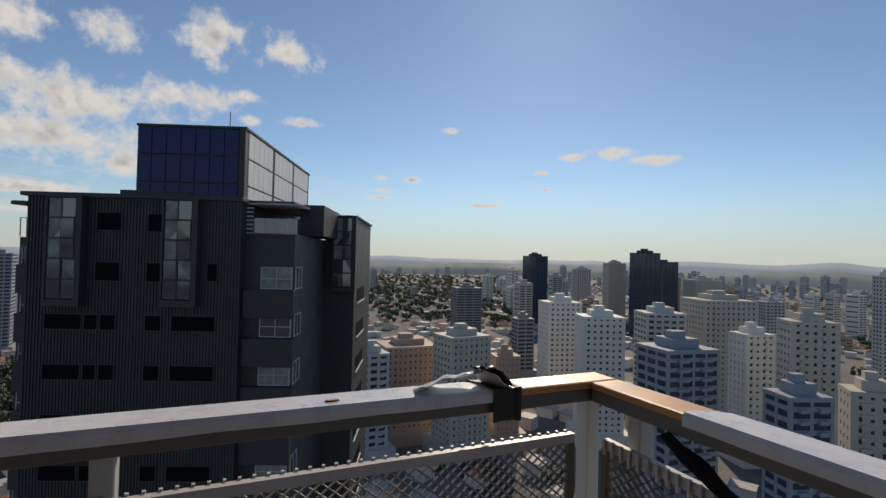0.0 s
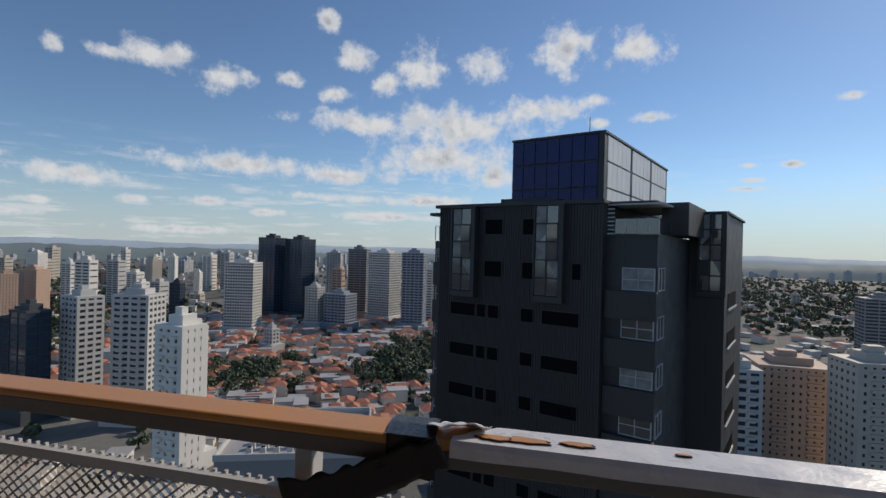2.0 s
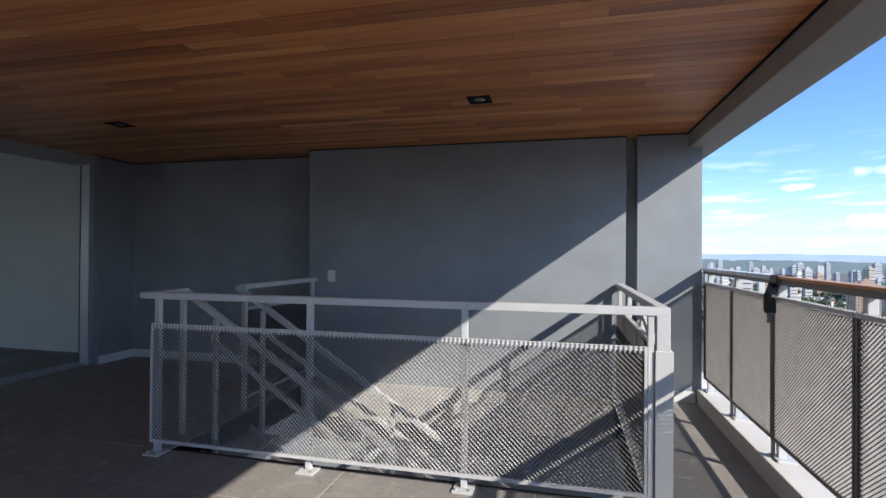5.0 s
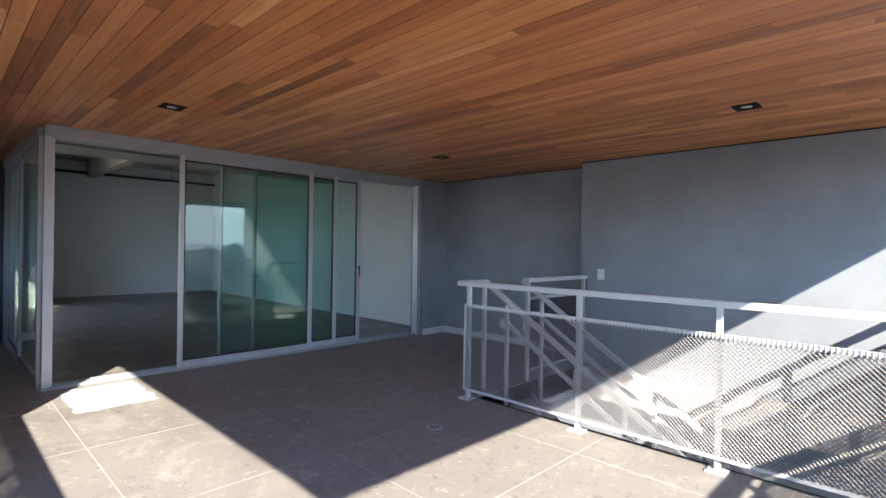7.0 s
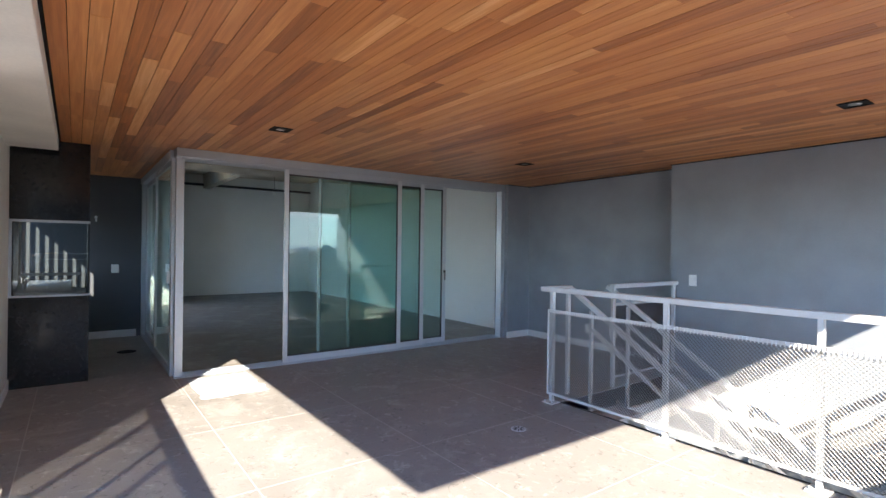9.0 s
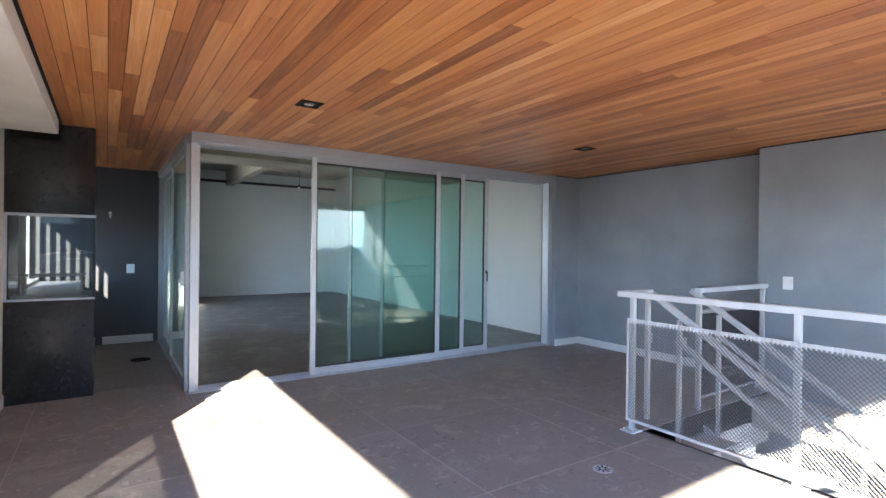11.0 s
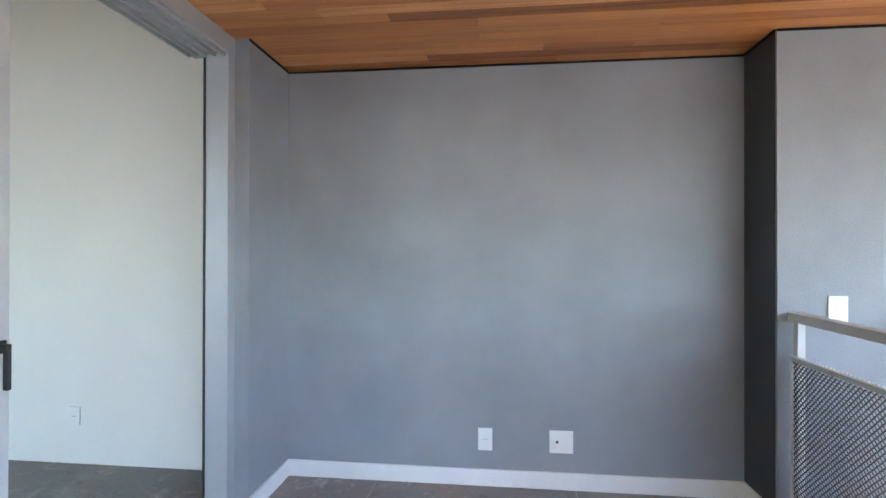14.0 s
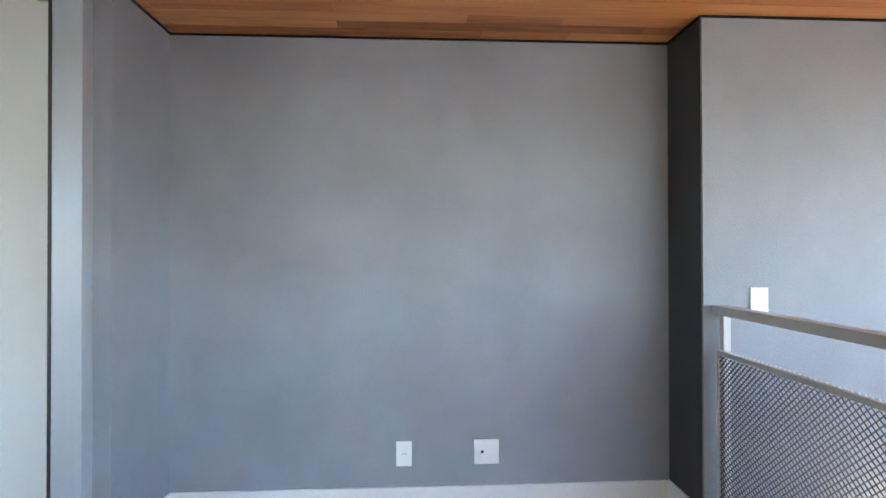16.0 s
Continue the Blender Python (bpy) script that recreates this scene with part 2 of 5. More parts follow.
def wood_mat():
    """Reddish planks: tone from a per-plank attribute, grain stretched along x."""
    m = bpy.data.materials.new("ceiling_wood")
    m.use_nodes = True
    N, L = m.node_tree.nodes, m.node_tree.links
    b = N["Principled BSDF"]
    at = N.new("ShaderNodeAttribute"); at.attribute_name = "tone"
    co = N.new("ShaderNodeTexCoord")
    off = N.new("ShaderNodeVectorMath"); off.operation = "MULTIPLY_ADD"
    L.new(at.outputs["Vector"], off.inputs[0]); off.inputs[1].default_value = (37, 11, 23); L.new(co.outputs["Object"], off.inputs[2])
    mp = N.new("ShaderNodeMapping"); mp.inputs["Scale"].default_value = (1.2, 26, 26)
    L.new(off.outputs[0], mp.inputs[0])
    g = N.new("ShaderNodeTexNoise"); g.inputs["Scale"].default_value = 1.6; g.inputs["Detail"].default_value = 8; g.inputs["Distortion"].default_value = 0.6
    L.new(mp.outputs[0], g.inputs["Vector"])
    mp2 = N.new("ShaderNodeMapping"); mp2.inputs["Scale"].default_value = (3, 160, 160)
    L.new(off.outputs[0], mp2.inputs[0])
    g2 = N.new("ShaderNodeTexNoise"); g2.inputs["Scale"].default_value = 1.0; g2.inputs["Detail"].default_value = 4
    L.new(mp2.outputs[0], g2.inputs["Vector"])
    ad = N.new("ShaderNodeMath"); ad.operation = "MULTIPLY_ADD"
    L.new(g.outputs["Fac"], ad.inputs[0]); ad.inputs[1].default_value = 0.55; L.new(at.outputs["Fac"], ad.inputs[2])
    ad2 = N.new("ShaderNodeMath"); ad2.operation = "MULTIPLY_ADD"
    L.new(g2.outputs["Fac"], ad2.inputs[0]); ad2.inputs[1].default_value = 0.22; L.new(ad.outputs[0], ad2.inputs[2])
    cr = N.new("ShaderNodeValToRGB")
    L.new(ad2.outputs[0], cr.inputs[0])
    e = cr.color_ramp.elements
    e[0].position, e[0].color = 0.30, (0.20, 0.062, 0.020, 1)
    e[1].position, e[1].color = 1.25, (0.78, 0.40, 0.18, 1)
    x = e.new(0.62); x.color = (0.50, 0.18, 0.058, 1)
    x = e.new(0.90); x.color = (0.68, 0.30, 0.108, 1)
    L.new(cr.outputs[0], b.inputs["Base Color"])
    b.inputs["Roughness"].default_value = 0.38
    b.inputs["Specular IOR Level"].default_value = 0.5
    bp = N.new("ShaderNodeBump"); bp.inputs["Strength"].default_value = 0.15; bp.inputs["Distance"].default_value = 0.002
    L.new(ad2.outputs[0], bp.inputs["Height"]); L.new(bp.outputs[0], b.inputs["Normal"])
    return m


def glass_mat(name, tint, rough=0.0, clear=0.96, gloss=0.05):
    """Window glass: a mirror-bright coat over a see-through tint."""
    m = bpy.data.materials.new(name)
    m.use_nodes = True
    N, L = m.node_tree.nodes, m.node_tree.links
    out = N["Material Output"]
    N.remove(N["Principled BSDF"])
    tr = N.new("ShaderNodeBsdfTransparent"); tr.inputs[0].default_value = (*[c * clear for c in tint], 1)
    gl = N.new("ShaderNodeBsdfGlossy"); gl.inputs["Roughness"].default_value = rough; gl.inputs["Color"].default_value = (1, 1, 1, 1)
    lw = N.new("ShaderNodeLayerWeight"); lw.inputs[0].default_value = 0.5
    pw = N.new("ShaderNodeMath"); pw.operation = "POWER"; L.new(lw.outputs["Facing"], pw.inputs[0]); pw.inputs[1].default_value = 4.0
    fr = N.new("ShaderNodeMapRange"); L.new(pw.outputs[0], fr.inputs[0]); fr.inputs[3].default_value, fr.inputs[4].default_value = gloss, 0.9
    mx = N.new("ShaderNodeMixShader")
    L.new(fr.outputs[0], mx.inputs[0]); L.new(tr.outputs[0], mx.inputs[1]); L.new(gl.outputs[0], mx.inputs[2])
    L.new(mx.outputs[0], out.inputs[0])
    return m


M_WALL = mat("grey_wall_paint", (0.268, 0.290, 0.314), 0.62, var=0.15, scale=2.6, fine=150, bump=1.0, stain=(0.31, 0.332, 0.355), stain_amount=0.4)
M_WHITE = mat("white_paint", (0.78, 0.78, 0.77), 0.5, var=0.05, scale=3, bump=0.1)
M_PLASTER = mat("cream_plaster", (0.70, 0.66, 0.60), 0.75, var=0.1, scale=2.5, fine=60, bump=0.5, stain=(0.5, 0.46, 0.4), stain_amount=0.4)
M_ROOMWALL = mat("room_wall_paint", (0.76, 0.76, 0.73), 0.6, var=0.05, scale=1.2, bump=0.15)
M_CONCRETE = mat("raw_concrete", (0.36, 0.33, 0.27), 0.8, var=0.28, scale=2.2, fine=30, bump=0.8, stain=(0.42, 0.37, 0.27), stain_amount=0.6)
M_TILE = mat("terrace_floor_tile", (0.295, 0.272, 0.248), 0.50, var=0.14, scale=1.5, fine=90, bump=0.12, stain=(0.22, 0.20, 0.18), stain_amount=0.75, rand=0.05)
scuffed(M_TILE, (0.58, 0.54, 0.50), (0.13, 0.12, 0.11))
M_GROUT = mat("grout", (0.46, 0.435, 0.405), 0.85, var=0.1)
M_ROOMFLOOR = mat("room_screed", (0.17, 0.152, 0.135), 0.42, var=0.3, scale=5, fine=40, bump=0.5, stain=(0.33, 0.30, 0.265), stain_amount=0.8)
scuffed(M_ROOMFLOOR, (0.42, 0.38, 0.34), (0.09, 0.08, 0.07), 6.0)
M_STEEL = mat("white_painted_steel", (0.56, 0.555, 0.55), 0.42, var=0.07, scale=9, bump=0.05, stain=(0.5, 0.46, 0.42), stain_amount=0.25)
M_RAILP = mat("brown_rail_steel", (0.60, 0.27, 0.080), 0.38, var=0.10, scale=7, bump=0.05)
# Darker steel that paints the shade on the rail's side.
M_RAILSHADE = mat("dark_shaded_rail_steel", (0.17, 0.15, 0.135), 0.45, var=0.1, scale=7)
M_FILM = mat("torn_protective_film", (0.72, 0.72, 0.73), 0.30, var=0.08, scale=20, bump=0.3)
M_TAPE = mat("black_tape", (0.012, 0.012, 0.013), 0.35, var=0.3, scale=18, bump=0.5)
M_MESH = mat("guard_expanded_metal", (0.15, 0.148, 0.145), 0.45, metal=0.2, var=0.1, scale=12)
# Balcony sheets have a lighter tone than those of the stair guard.
M_MESHD = mat("balcony_expanded_metal", (0.27, 0.25, 0.23), 0.5, metal=0.2, var=0.15, scale=12)
# Darker copy of the mesh paints the shade on one guard panel.
M_MESHK = mat("shaded_expanded_metal", (0.06, 0.06, 0.062), 0.5, metal=0.2, var=0.15, scale=12)
M_ALU = mat("grey_aluminium", (0.43, 0.46, 0.49), 0.36, metal=0.25, var=0.06, scale=5)
M_ALUW = mat("pale_aluminium", (0.56, 0.58, 0.60), 0.36, metal=0.15, var=0.05, scale=5)
M_SEAL = mat("black_seal", (0.02, 0.02, 0.02), 0.5)
M_BLACK = mat("black_grill_stone", (0.012, 0.012, 0.013), 0.14, var=0.3, scale=30)
M_SOOT = mat("dark_wall", (0.075, 0.08, 0.088), 0.5, var=0.1, scale=3, bump=0.2)
M_PLATE = mat("white_plastic", (0.83, 0.83, 0.81), 0.3, var=0.02)
M_DARK = mat("dark_gap", (0.010, 0.010, 0.011), 0.7, spec=0.15)
M_LAMP = mat("lamp_reflector", (0.75, 0.75, 0.72), 0.25, metal=0.6, var=0.05)
M_BEAM = mat("painted_beam", (0.36, 0.34, 0.31), 0.7, var=0.1, scale=2, fine=50, bump=0.4)
M_WOOD = wood_mat()
M_GLASS = glass_mat("green_glass", (0.84, 0.955, 0.925))
M_CRYSTAL = glass_mat("grill_glass", (0.8, 0.85, 0.85), clear=0.9)


# ---- building blocks ----
BOX_F = [(0, 3, 2, 1), (4, 5, 6, 7), (0, 1, 5, 4), (1, 2, 6, 5), (2, 3, 7, 6), (3, 0, 4, 7)]


def box_geo(V, F, x0, y0, z0, x1, y1, z1):
    n = len(V)
    x0, x1, y0, y1, z0, z1 = min(x0, x1), max(x0, x1), min(y0, y1), max(y0, y1), min(z0, z1), max(z0, z1)
    V += [(x0, y0, z0), (x1, y0, z0), (x1, y1, z0), (x0, y1, z0), (x0, y0, z1), (x1, y0, z1), (x1, y1, z1), (x0, y1, z1)]
    F += [tuple(n + i for i in f) for f in BOX_F]


def bar_geo(V, F, a, b, w, h, up=(0, 0, 1)):
    """A bar of section w x h from a to b."""
    a, b = Vector(a), Vector(b)
    d = (b - a).normalized()
    s = d.cross(Vector(up))
    s = s.normalized() if s.length > 1e-4 else Vector((1, 0, 0))
    u = s.cross(d).normalized()
    n = len(V)
    for p in (a, b):
        for i, j in ((-1, -1), (1, -1), (1, 1), (-1, 1)):
            V.append(tuple(p + s * (i * w / 2) + u * (j * h / 2)))
    F += [tuple(n + i for i in f) for f in ((0, 1, 2, 3), (7, 6, 5, 4), (0, 4, 5, 1), (1, 5, 6, 2), (2, 6, 7, 3), (3, 7, 4, 0))]


def cyl_geo(V, F, c, r, h, n=16, r2=None, axis=2):
    """A round prism standing at c along an axis."""
    r2 = r if r2 is None else r2
    k = len(V)
    for z, rr in ((0, r), (h, r2)):
        for i in range(n):
            a = 2 * math.pi * i / n
            p = [rr * math.cos(a), rr * math.sin(a), z]
            p = {2: p, 0: [p[2], p[0], p[1]], 1: [p[1], p[2], p[0]]}[axis]
            V.append((c[0] + p[0], c[1] + p[1], c[2] + p[2]))
    F += [tuple(k + n - 1 - i for i in range(n)), tuple(k + n + i for i in range(n))]
    F += [(k + i, k + (i + 1) % n, k + n + (i + 1) % n, k + n + i) for i in range(n)]


def mesh_ob(name, V, F, m, parent=None, bevel=0.0, smooth=False, at=None):
    me = bpy.data.meshes.new(name)
    me.from_pydata([tuple(v) for v in V], [], F)
    me.materials.append(m)
    if smooth:
        for p in me.polygons:
            p.use_smooth = True
    me.update()
    ob = new(name, me)
    if at:
        ob.location = at
    if parent is not None:
        ob.parent = parent
    if bevel:
        md = ob.modifiers.new("bevel", "BEVEL")
        md.width, md.segments, md.limit_method = bevel, 2, "ANGLE"
    return ob


def boxes(name, items, m, parent=None, bevel=0.0):
    V, F = [], []
    for it in items:
        box_geo(V, F, *it)
    return mesh_ob(name, V, F, m, parent, bevel)


def empty(name, at=(0, 0, 0)):
    ob = new(name)
    ob.location = at
    return ob


def structure(ob, label, category):
    return tagged(ob, label, category, kind="structure")


# ---- sizes ----
H = 2.5
XG, XR, YR, YP = -5.48, -5.30, 5.50, 5.175
XE, YE = 1.50, -1.34
XRAIL, ZRAIL, YRAIL = 1.365, 1.245, -1.22
RAILW = 0.088
WX0, WX1, WY0, WY1 = -2.50, 0.58, 3.06, 5.165   # the stair well

# ---- large structure ----
structure(boxes("wall_recess", [(-5.52, YR, -0.2, -2.62, YR + 0.25, 3.6)], M_WALL), "smooth blue-grey painted wall at the back of the recess", "wall")
structure(boxes("wall_stair", [(-2.625, YP, -3.1, 0.70, YR + 0.25, 3.1)], M_WALL, bevel=0.004), "smooth blue-grey painted wall beside the stair well", "wall")
# Thin dark panel paints the deep shade on the recess return.
M_RETSHADE = mat("shaded_return_paint", (0.045, 0.046, 0.050), 0.6, var=0.08, scale=2, bump=0.2)
structure(boxes("wall_return", [(-2.629, YP + 0.012, 0.0, -2.625, YR, 2.5)], M_RETSHADE), "return of the recess with its deep shade painted in dark", "wall")
structure(boxes("wall_joint", [(0.70, YP + 0.14, -3.1, 0.80, YR + 0.25, 3.1)], M_WALL), "narrow recessed joint in the grey wall", "wall")
structure(boxes("wall_column", [(0.80, YP - 0.012, -3.1, 1.365, YR + 0.25, 2.5)], M_WALL, bevel=0.004), "grey painted column at the end of the wall", "column")
structure(boxes("wall_pier", [(-5.52, 5.0, 0, XR, YR, 3.1)], M_WALL, bevel=0.003), "grey painted pier beside the sliding glass doors", "wall")
structure(boxes("baseboard", [(XR, 5.0, 0, XR + 0.014, YR, 0.10), (XR, YR - 0.014, 0, -2.64, YR, 0.10),
                              (-2.64, YP - 0.014, 0, -2.625, YR, 0.10), (-2.64, YP - 0.014, 0, WX0 - 0.03, YP, 0.10),
                              (0.66, YP - 0.027, 0, 1.31, YP - 0.012, 0.105), (-8.65, -0.5, 0, -8.636, 0.12, 0.11), (-5.8, -1.2, 0, -2.96, -1.186, 0.11)], M_WHITE, bevel=0.003),
          "white painted skirting board", "baseboard")
structure(boxes("beam_front", [(1.25, YE, 2.36, 1.53, 7.4, 3.5)], M_BEAM, bevel=0.006), "rough grey painted concrete edge beam", "beam")
structure(boxes("beam_side", [(-5.62, YE, 2.37, 1.25, -0.815, 3.5)], M_PLASTER, bevel=0.006), "cream plastered concrete edge beam", "beam")
structure(boxes("roof_slab", [(-15.4, YE, 3.5, XE, 5.9, 3.75)], M_CONCRETE), "concrete roof slab over the terrace and the room", "roof")
structure(boxes("plenum_wall", [(-5.62, 0.16, 2.52, -5.42, 5.9, 3.5), (-8.7, 0.16, 2.52, -5.62, 0.3, 3.5)], M_CONCRETE), "concrete upstand above the wooden ceiling", "wall")

# side wall with a slatted opening behind the grill
structure(boxes("wall_side", [(-7.28, YE, -0.2, -2.96, -1.2, 2.37), (-8.9, YE, -0.2, -7.28, -1.2, 0.95), (-8.9, YE, 1.90, -7.28, -1.2, 3.5), (-7.28, YE, 2.37, -5.62, -1.2, 3.5)], M_PLASTER), "cream plastered side wall of the terrace", "wall")
structure(boxes("wall_corridor_end", [(-8.9, YE, -0.2, -8.65, 0.30, 3.5)], M_SOOT), "dark grey painted wall at the end of the passage", "wall")
screen = empty("slatted_screen", (-7.3, -1.31, 0.95))
for i in range(9):
    boxes("slat", [(-1.33 + i * 0.155, -0.01, 0, -1.33 + i * 0.155 + 0.065, 0.01, 0.95)], M_ALUW, screen)
tagged(screen, "pale vertical metal slats in the side wall opening", "screen")

# ceiling planks
def ceiling():
    rnd = random.Random(4)
    V, F, T = [], [], []
    w = 0.085
    y = -0.80
    while y < YR - 0.001:
        y1 = min(y + w, YR)
        x = -8.64 if y < 0.15 else -5.40
        xe = 1.247
        first = True
        while x < xe - 0.01:
            ln = rnd.choice((0.45, 0.6, 0.75, 1.1, 1.6, 2.1, 2.6)) * rnd.uniform(0.85, 1.15)
            if first:
                ln *= rnd.uniform(0.3, 1)
                first = False
            x1 = x + ln
            if xe - x1 < 0.3:
                x1 = xe
            tone = rnd.gauss(0.28, 0.14)
            dz = rnd.uniform(0, 0.0015)
            n = len(V)
            g = 0.0018
            box_geo(V, F, x + 0.0006, y + g, H + dz, x1 - 0.0006, y1 - g, H + 0.02)
            T += [max(0.02, min(0.55, tone))] * 8
            x = x1
        y = y1
    me = bpy.data.meshes.new("ceiling")
    me.from_pydata(V, [], F)
    a = me.attributes.new("tone", "FLOAT", "POINT")
    a.data.foreach_set("value", T)
    me.materials.append(M_WOOD)
    return structure(new("ceiling", me), "reddish brown wooden plank ceiling with fine dark joints", "ceiling")


ceiling()
structure(boxes("ceiling_backing", [(-8.65, -0.815, H + 0.022, -5.5, 0.25, H + 0.06), (-5.5, -0.815, H + 0.022, 1.25, 5.5, H + 0.06)], M_DARK), "dark backing board above the planks", "ceiling")
# Black strips stand in for the shadow lines beside the beams.
structure(boxes("trim", [(-5.6, -0.815, 2.49, 1.25, -0.802, 2.505), (1.236, -0.8, 2.49, 1.25, 5.16, 2.505)], M_DARK), "black strip painting the shadow line along the wooden ceiling", "trim")

# The same painted shadow line where the walls meet the ceiling.
structure(boxes("ceiling_gap", [(XR, YR - 0.007, 2.488, -2.632, YR, 2.499), (XR, 5.0, 2.488, XR + 0.007, YR - 0.007, 2.499), (-2.636, YP, 2.488, -2.629, YR - 0.007, 2.499),
                                (-2.625, YP - 0.007, 2.488, 0.70, YP, 2.499), (0.80, YP - 0.019, 2.488, 1.236, YP - 0.012, 2.499)], M_DARK), "black strip painting the shadow line between the walls and the wooden ceiling", "trim")

# downlights
def downlight(x, y):
    e = empty("downlight", (x, y, H))
    V, F = [], []
    for b in ((-0.085, -0.085, -0.007, 0.085, -0.062, 0.0), (-0.085, 0.062, -0.007, 0.085, 0.085, 0.0), (-0.085, -0.062, -0.007, -0.062, 0.062, 0.0), (0.062, -0.062, -0.007, 0.085, 0.062, 0.0), (-0.064, -0.064, -0.002, 0.064, 0.064, 0.0)):
        box_geo(V, F, *b)
    mesh_ob("frame", V, F, M_DARK, e)
    V, F = [], []
    cyl_geo(V, F, (0, 0, -0.0045), 0.040, 0.003, 20)
    mesh_ob("bulb", V, F, M_LAMP, e)
    return tagged(e, "square black recessed downlight with a pale round lamp, off", "downlight", "downlights in the wooden ceiling")


first = downlight(-3.85, 0.81)
for x, y in ((-3.74, 3.79), (-0.48, 3.75), (-0.48, 0.81)):
    copy_thing(first, pose(x, y, H))

# long kerb and slab edge
structure(boxes("kerb", [(1.325, YE, -0.25, 1.58, 5.9, 0.13), (-2.96, YE, -0.25, 1.325, -1.255, 0.13)], M_PLASTER, bevel=0.006), "cream rendered kerb under the railing", "kerb")
structure(boxes("floor_slab", [(-8.9, YE, -0.25, WX0, 5.9, -0.0016), (WX0, YE, -0.25, WX1, WY0, -0.0016), (WX1, YE, -0.25, 1.325, 5.9, -0.0016)], M_GROUT), "pale grout bed under the terrace tiles", "floor")
structure(boxes("well_lining", [(WX0 - 0.012, WY0, -0.5, WX0, WY1, 0.0), (WX1, WY0, -0.5, WX1 + 0.012, WY1, 0.0)], M_WHITE), "white painted edge of the stair well", "trim")
structure(boxes("well_sheeting", [(WX0, WY0 - 0.012, -0.6, WX1, WY0, 0.004)], M_TAPE), "black plastic sheeting along the stair well edge", "trim")

# ---- the room behind the glass ----
structure(boxes("room_floor", [(-15.4, YE, -0.25, -8.9, 5.9, 0.0), (-8.9, 0.30, -0.012, -5.60, 5.9, 0.0)], M_ROOMFLOOR), "dusty dark screed floor of the empty room", "floor")
structure(boxes("room_wall_south", [(-15.4, YR, 0, -5.52, YR + 0.25, 3.5)], M_ROOMWALL), "plain off-white wall of the empty room", "wall")
structure(boxes("room_wall_end", [(-15.6, YE, 0, -15.2, 5.9, 3.5), (-15.2, YE, 0, -13.15, 1.33, 3.5)], M_ROOMWALL), "plain off-white end wall of the empty room", "wall")
# The opening is out of view, added to let daylight into the room.
structure(boxes("room_wall_north", [(-13.15, YE, 0, -13.0, -1.2, 3.5), (-13.0, YE, 2.9, -9.1, -1.2, 3.5), (-9.1, YE, 0, -8.9, -1.2, 3.5), (-8.95, -1.2, 0, -8.9, 0.3, 3.5)], M_ROOMWALL), "plain off-white wall of the empty room with an added unseen light opening", "wall")
structure(boxes("room_beam", [(-8.9, 0.3, 2.75, -8.1, 5.5, 3.5), (-15.2, 2.3, 3.1, -8.9, 2.5, 3.5)], M_CONCRETE, bevel=0.01), "stained raw concrete beam of the empty room", "beam")
structure(boxes("room_ceiling", [(-8.1, 0.30, 3.12, -5.62, 5.5, 3.3)], M_CONCRETE), "stained raw concrete ceiling behind the glass front", "ceiling")
pipe_v, pipe_f = [], []
cyl_geo(pipe_v, pipe_f, (-15.1, 1.5, 3.2), 0.035, 4.0, 12, axis=1)
tagged(mesh_ob("ceiling_pipe", pipe_v, pipe_f, M_SEAL, smooth=True), "dark pipe under the raw concrete ceiling", "pipe")

def bare_bulb(x, y, z, drop):
    """A lamp holder on a loose cable from the raw ceiling."""
    e = empty("pendant_bulb", (x, y, z))
    V, F = [], []
    for i in range(6):
        bar_geo(V, F, (0.012 * math.sin(i * 1.7), 0.010 * math.cos(i * 2.1), -drop * i / 6), (0.012 * math.sin(i * 1.7 + 1.7), 0.010 * math.cos(i * 2.1 + 2.1), -drop * (i + 1) / 6), 0.008, 0.008, (1, 0, 0))
    mesh_ob("cable", V, F, M_SEAL, e)
    V, F = [], []
    cyl_geo(V, F, (0, 0, -drop - 0.05), 0.018, 0.06, 12)
    mesh_ob("holder", V, F, M_SEAL, e)
    V, F = [], []
    cyl_geo(V, F, (0, 0, -drop - 0.11), 0.020, 0.06, 14, r2=0.030)
    mesh_ob("bulb", V, F, M_PLATE, e, smooth=True)
    return tagged(e, "bare white bulb hanging on a loose black cable", "lamp")


bare_bulb(-10.5, 2.87, 3.5, 0.80)

# ---- sliding glass doors ----
frame_main = structure(boxes("door_frame", [
    (-5.60, 0.20, 2.405, -5.375, 5.0, 2.498), (-5.50, 4.93, 0, -5.375, 5.0, 2.405), (-5.60, 0.20, 0.0, -5.40, 5.0, 0.012)], M_ALU, bevel=0.003), "grey aluminium frame of the sliding glass doors", "door frame")
boxes("track", [(x, 0.26, 0.012, x + 0.008, 4.93, 0.026) for x in (-5.415, -5.455, -5.50, -5.545, -5.585)] +
      [(x, 0.26, 2.385, x + 0.010, 4.93, 2.405) for x in (-5.40, -5.45, -5.50, -5.55, -5.59)], M_ALU, frame_main)
boxes("jamb_groove", [(-5.508, 4.926, 0.03, -5.496, 4.96, 2.38)], M_SEAL, frame_main)


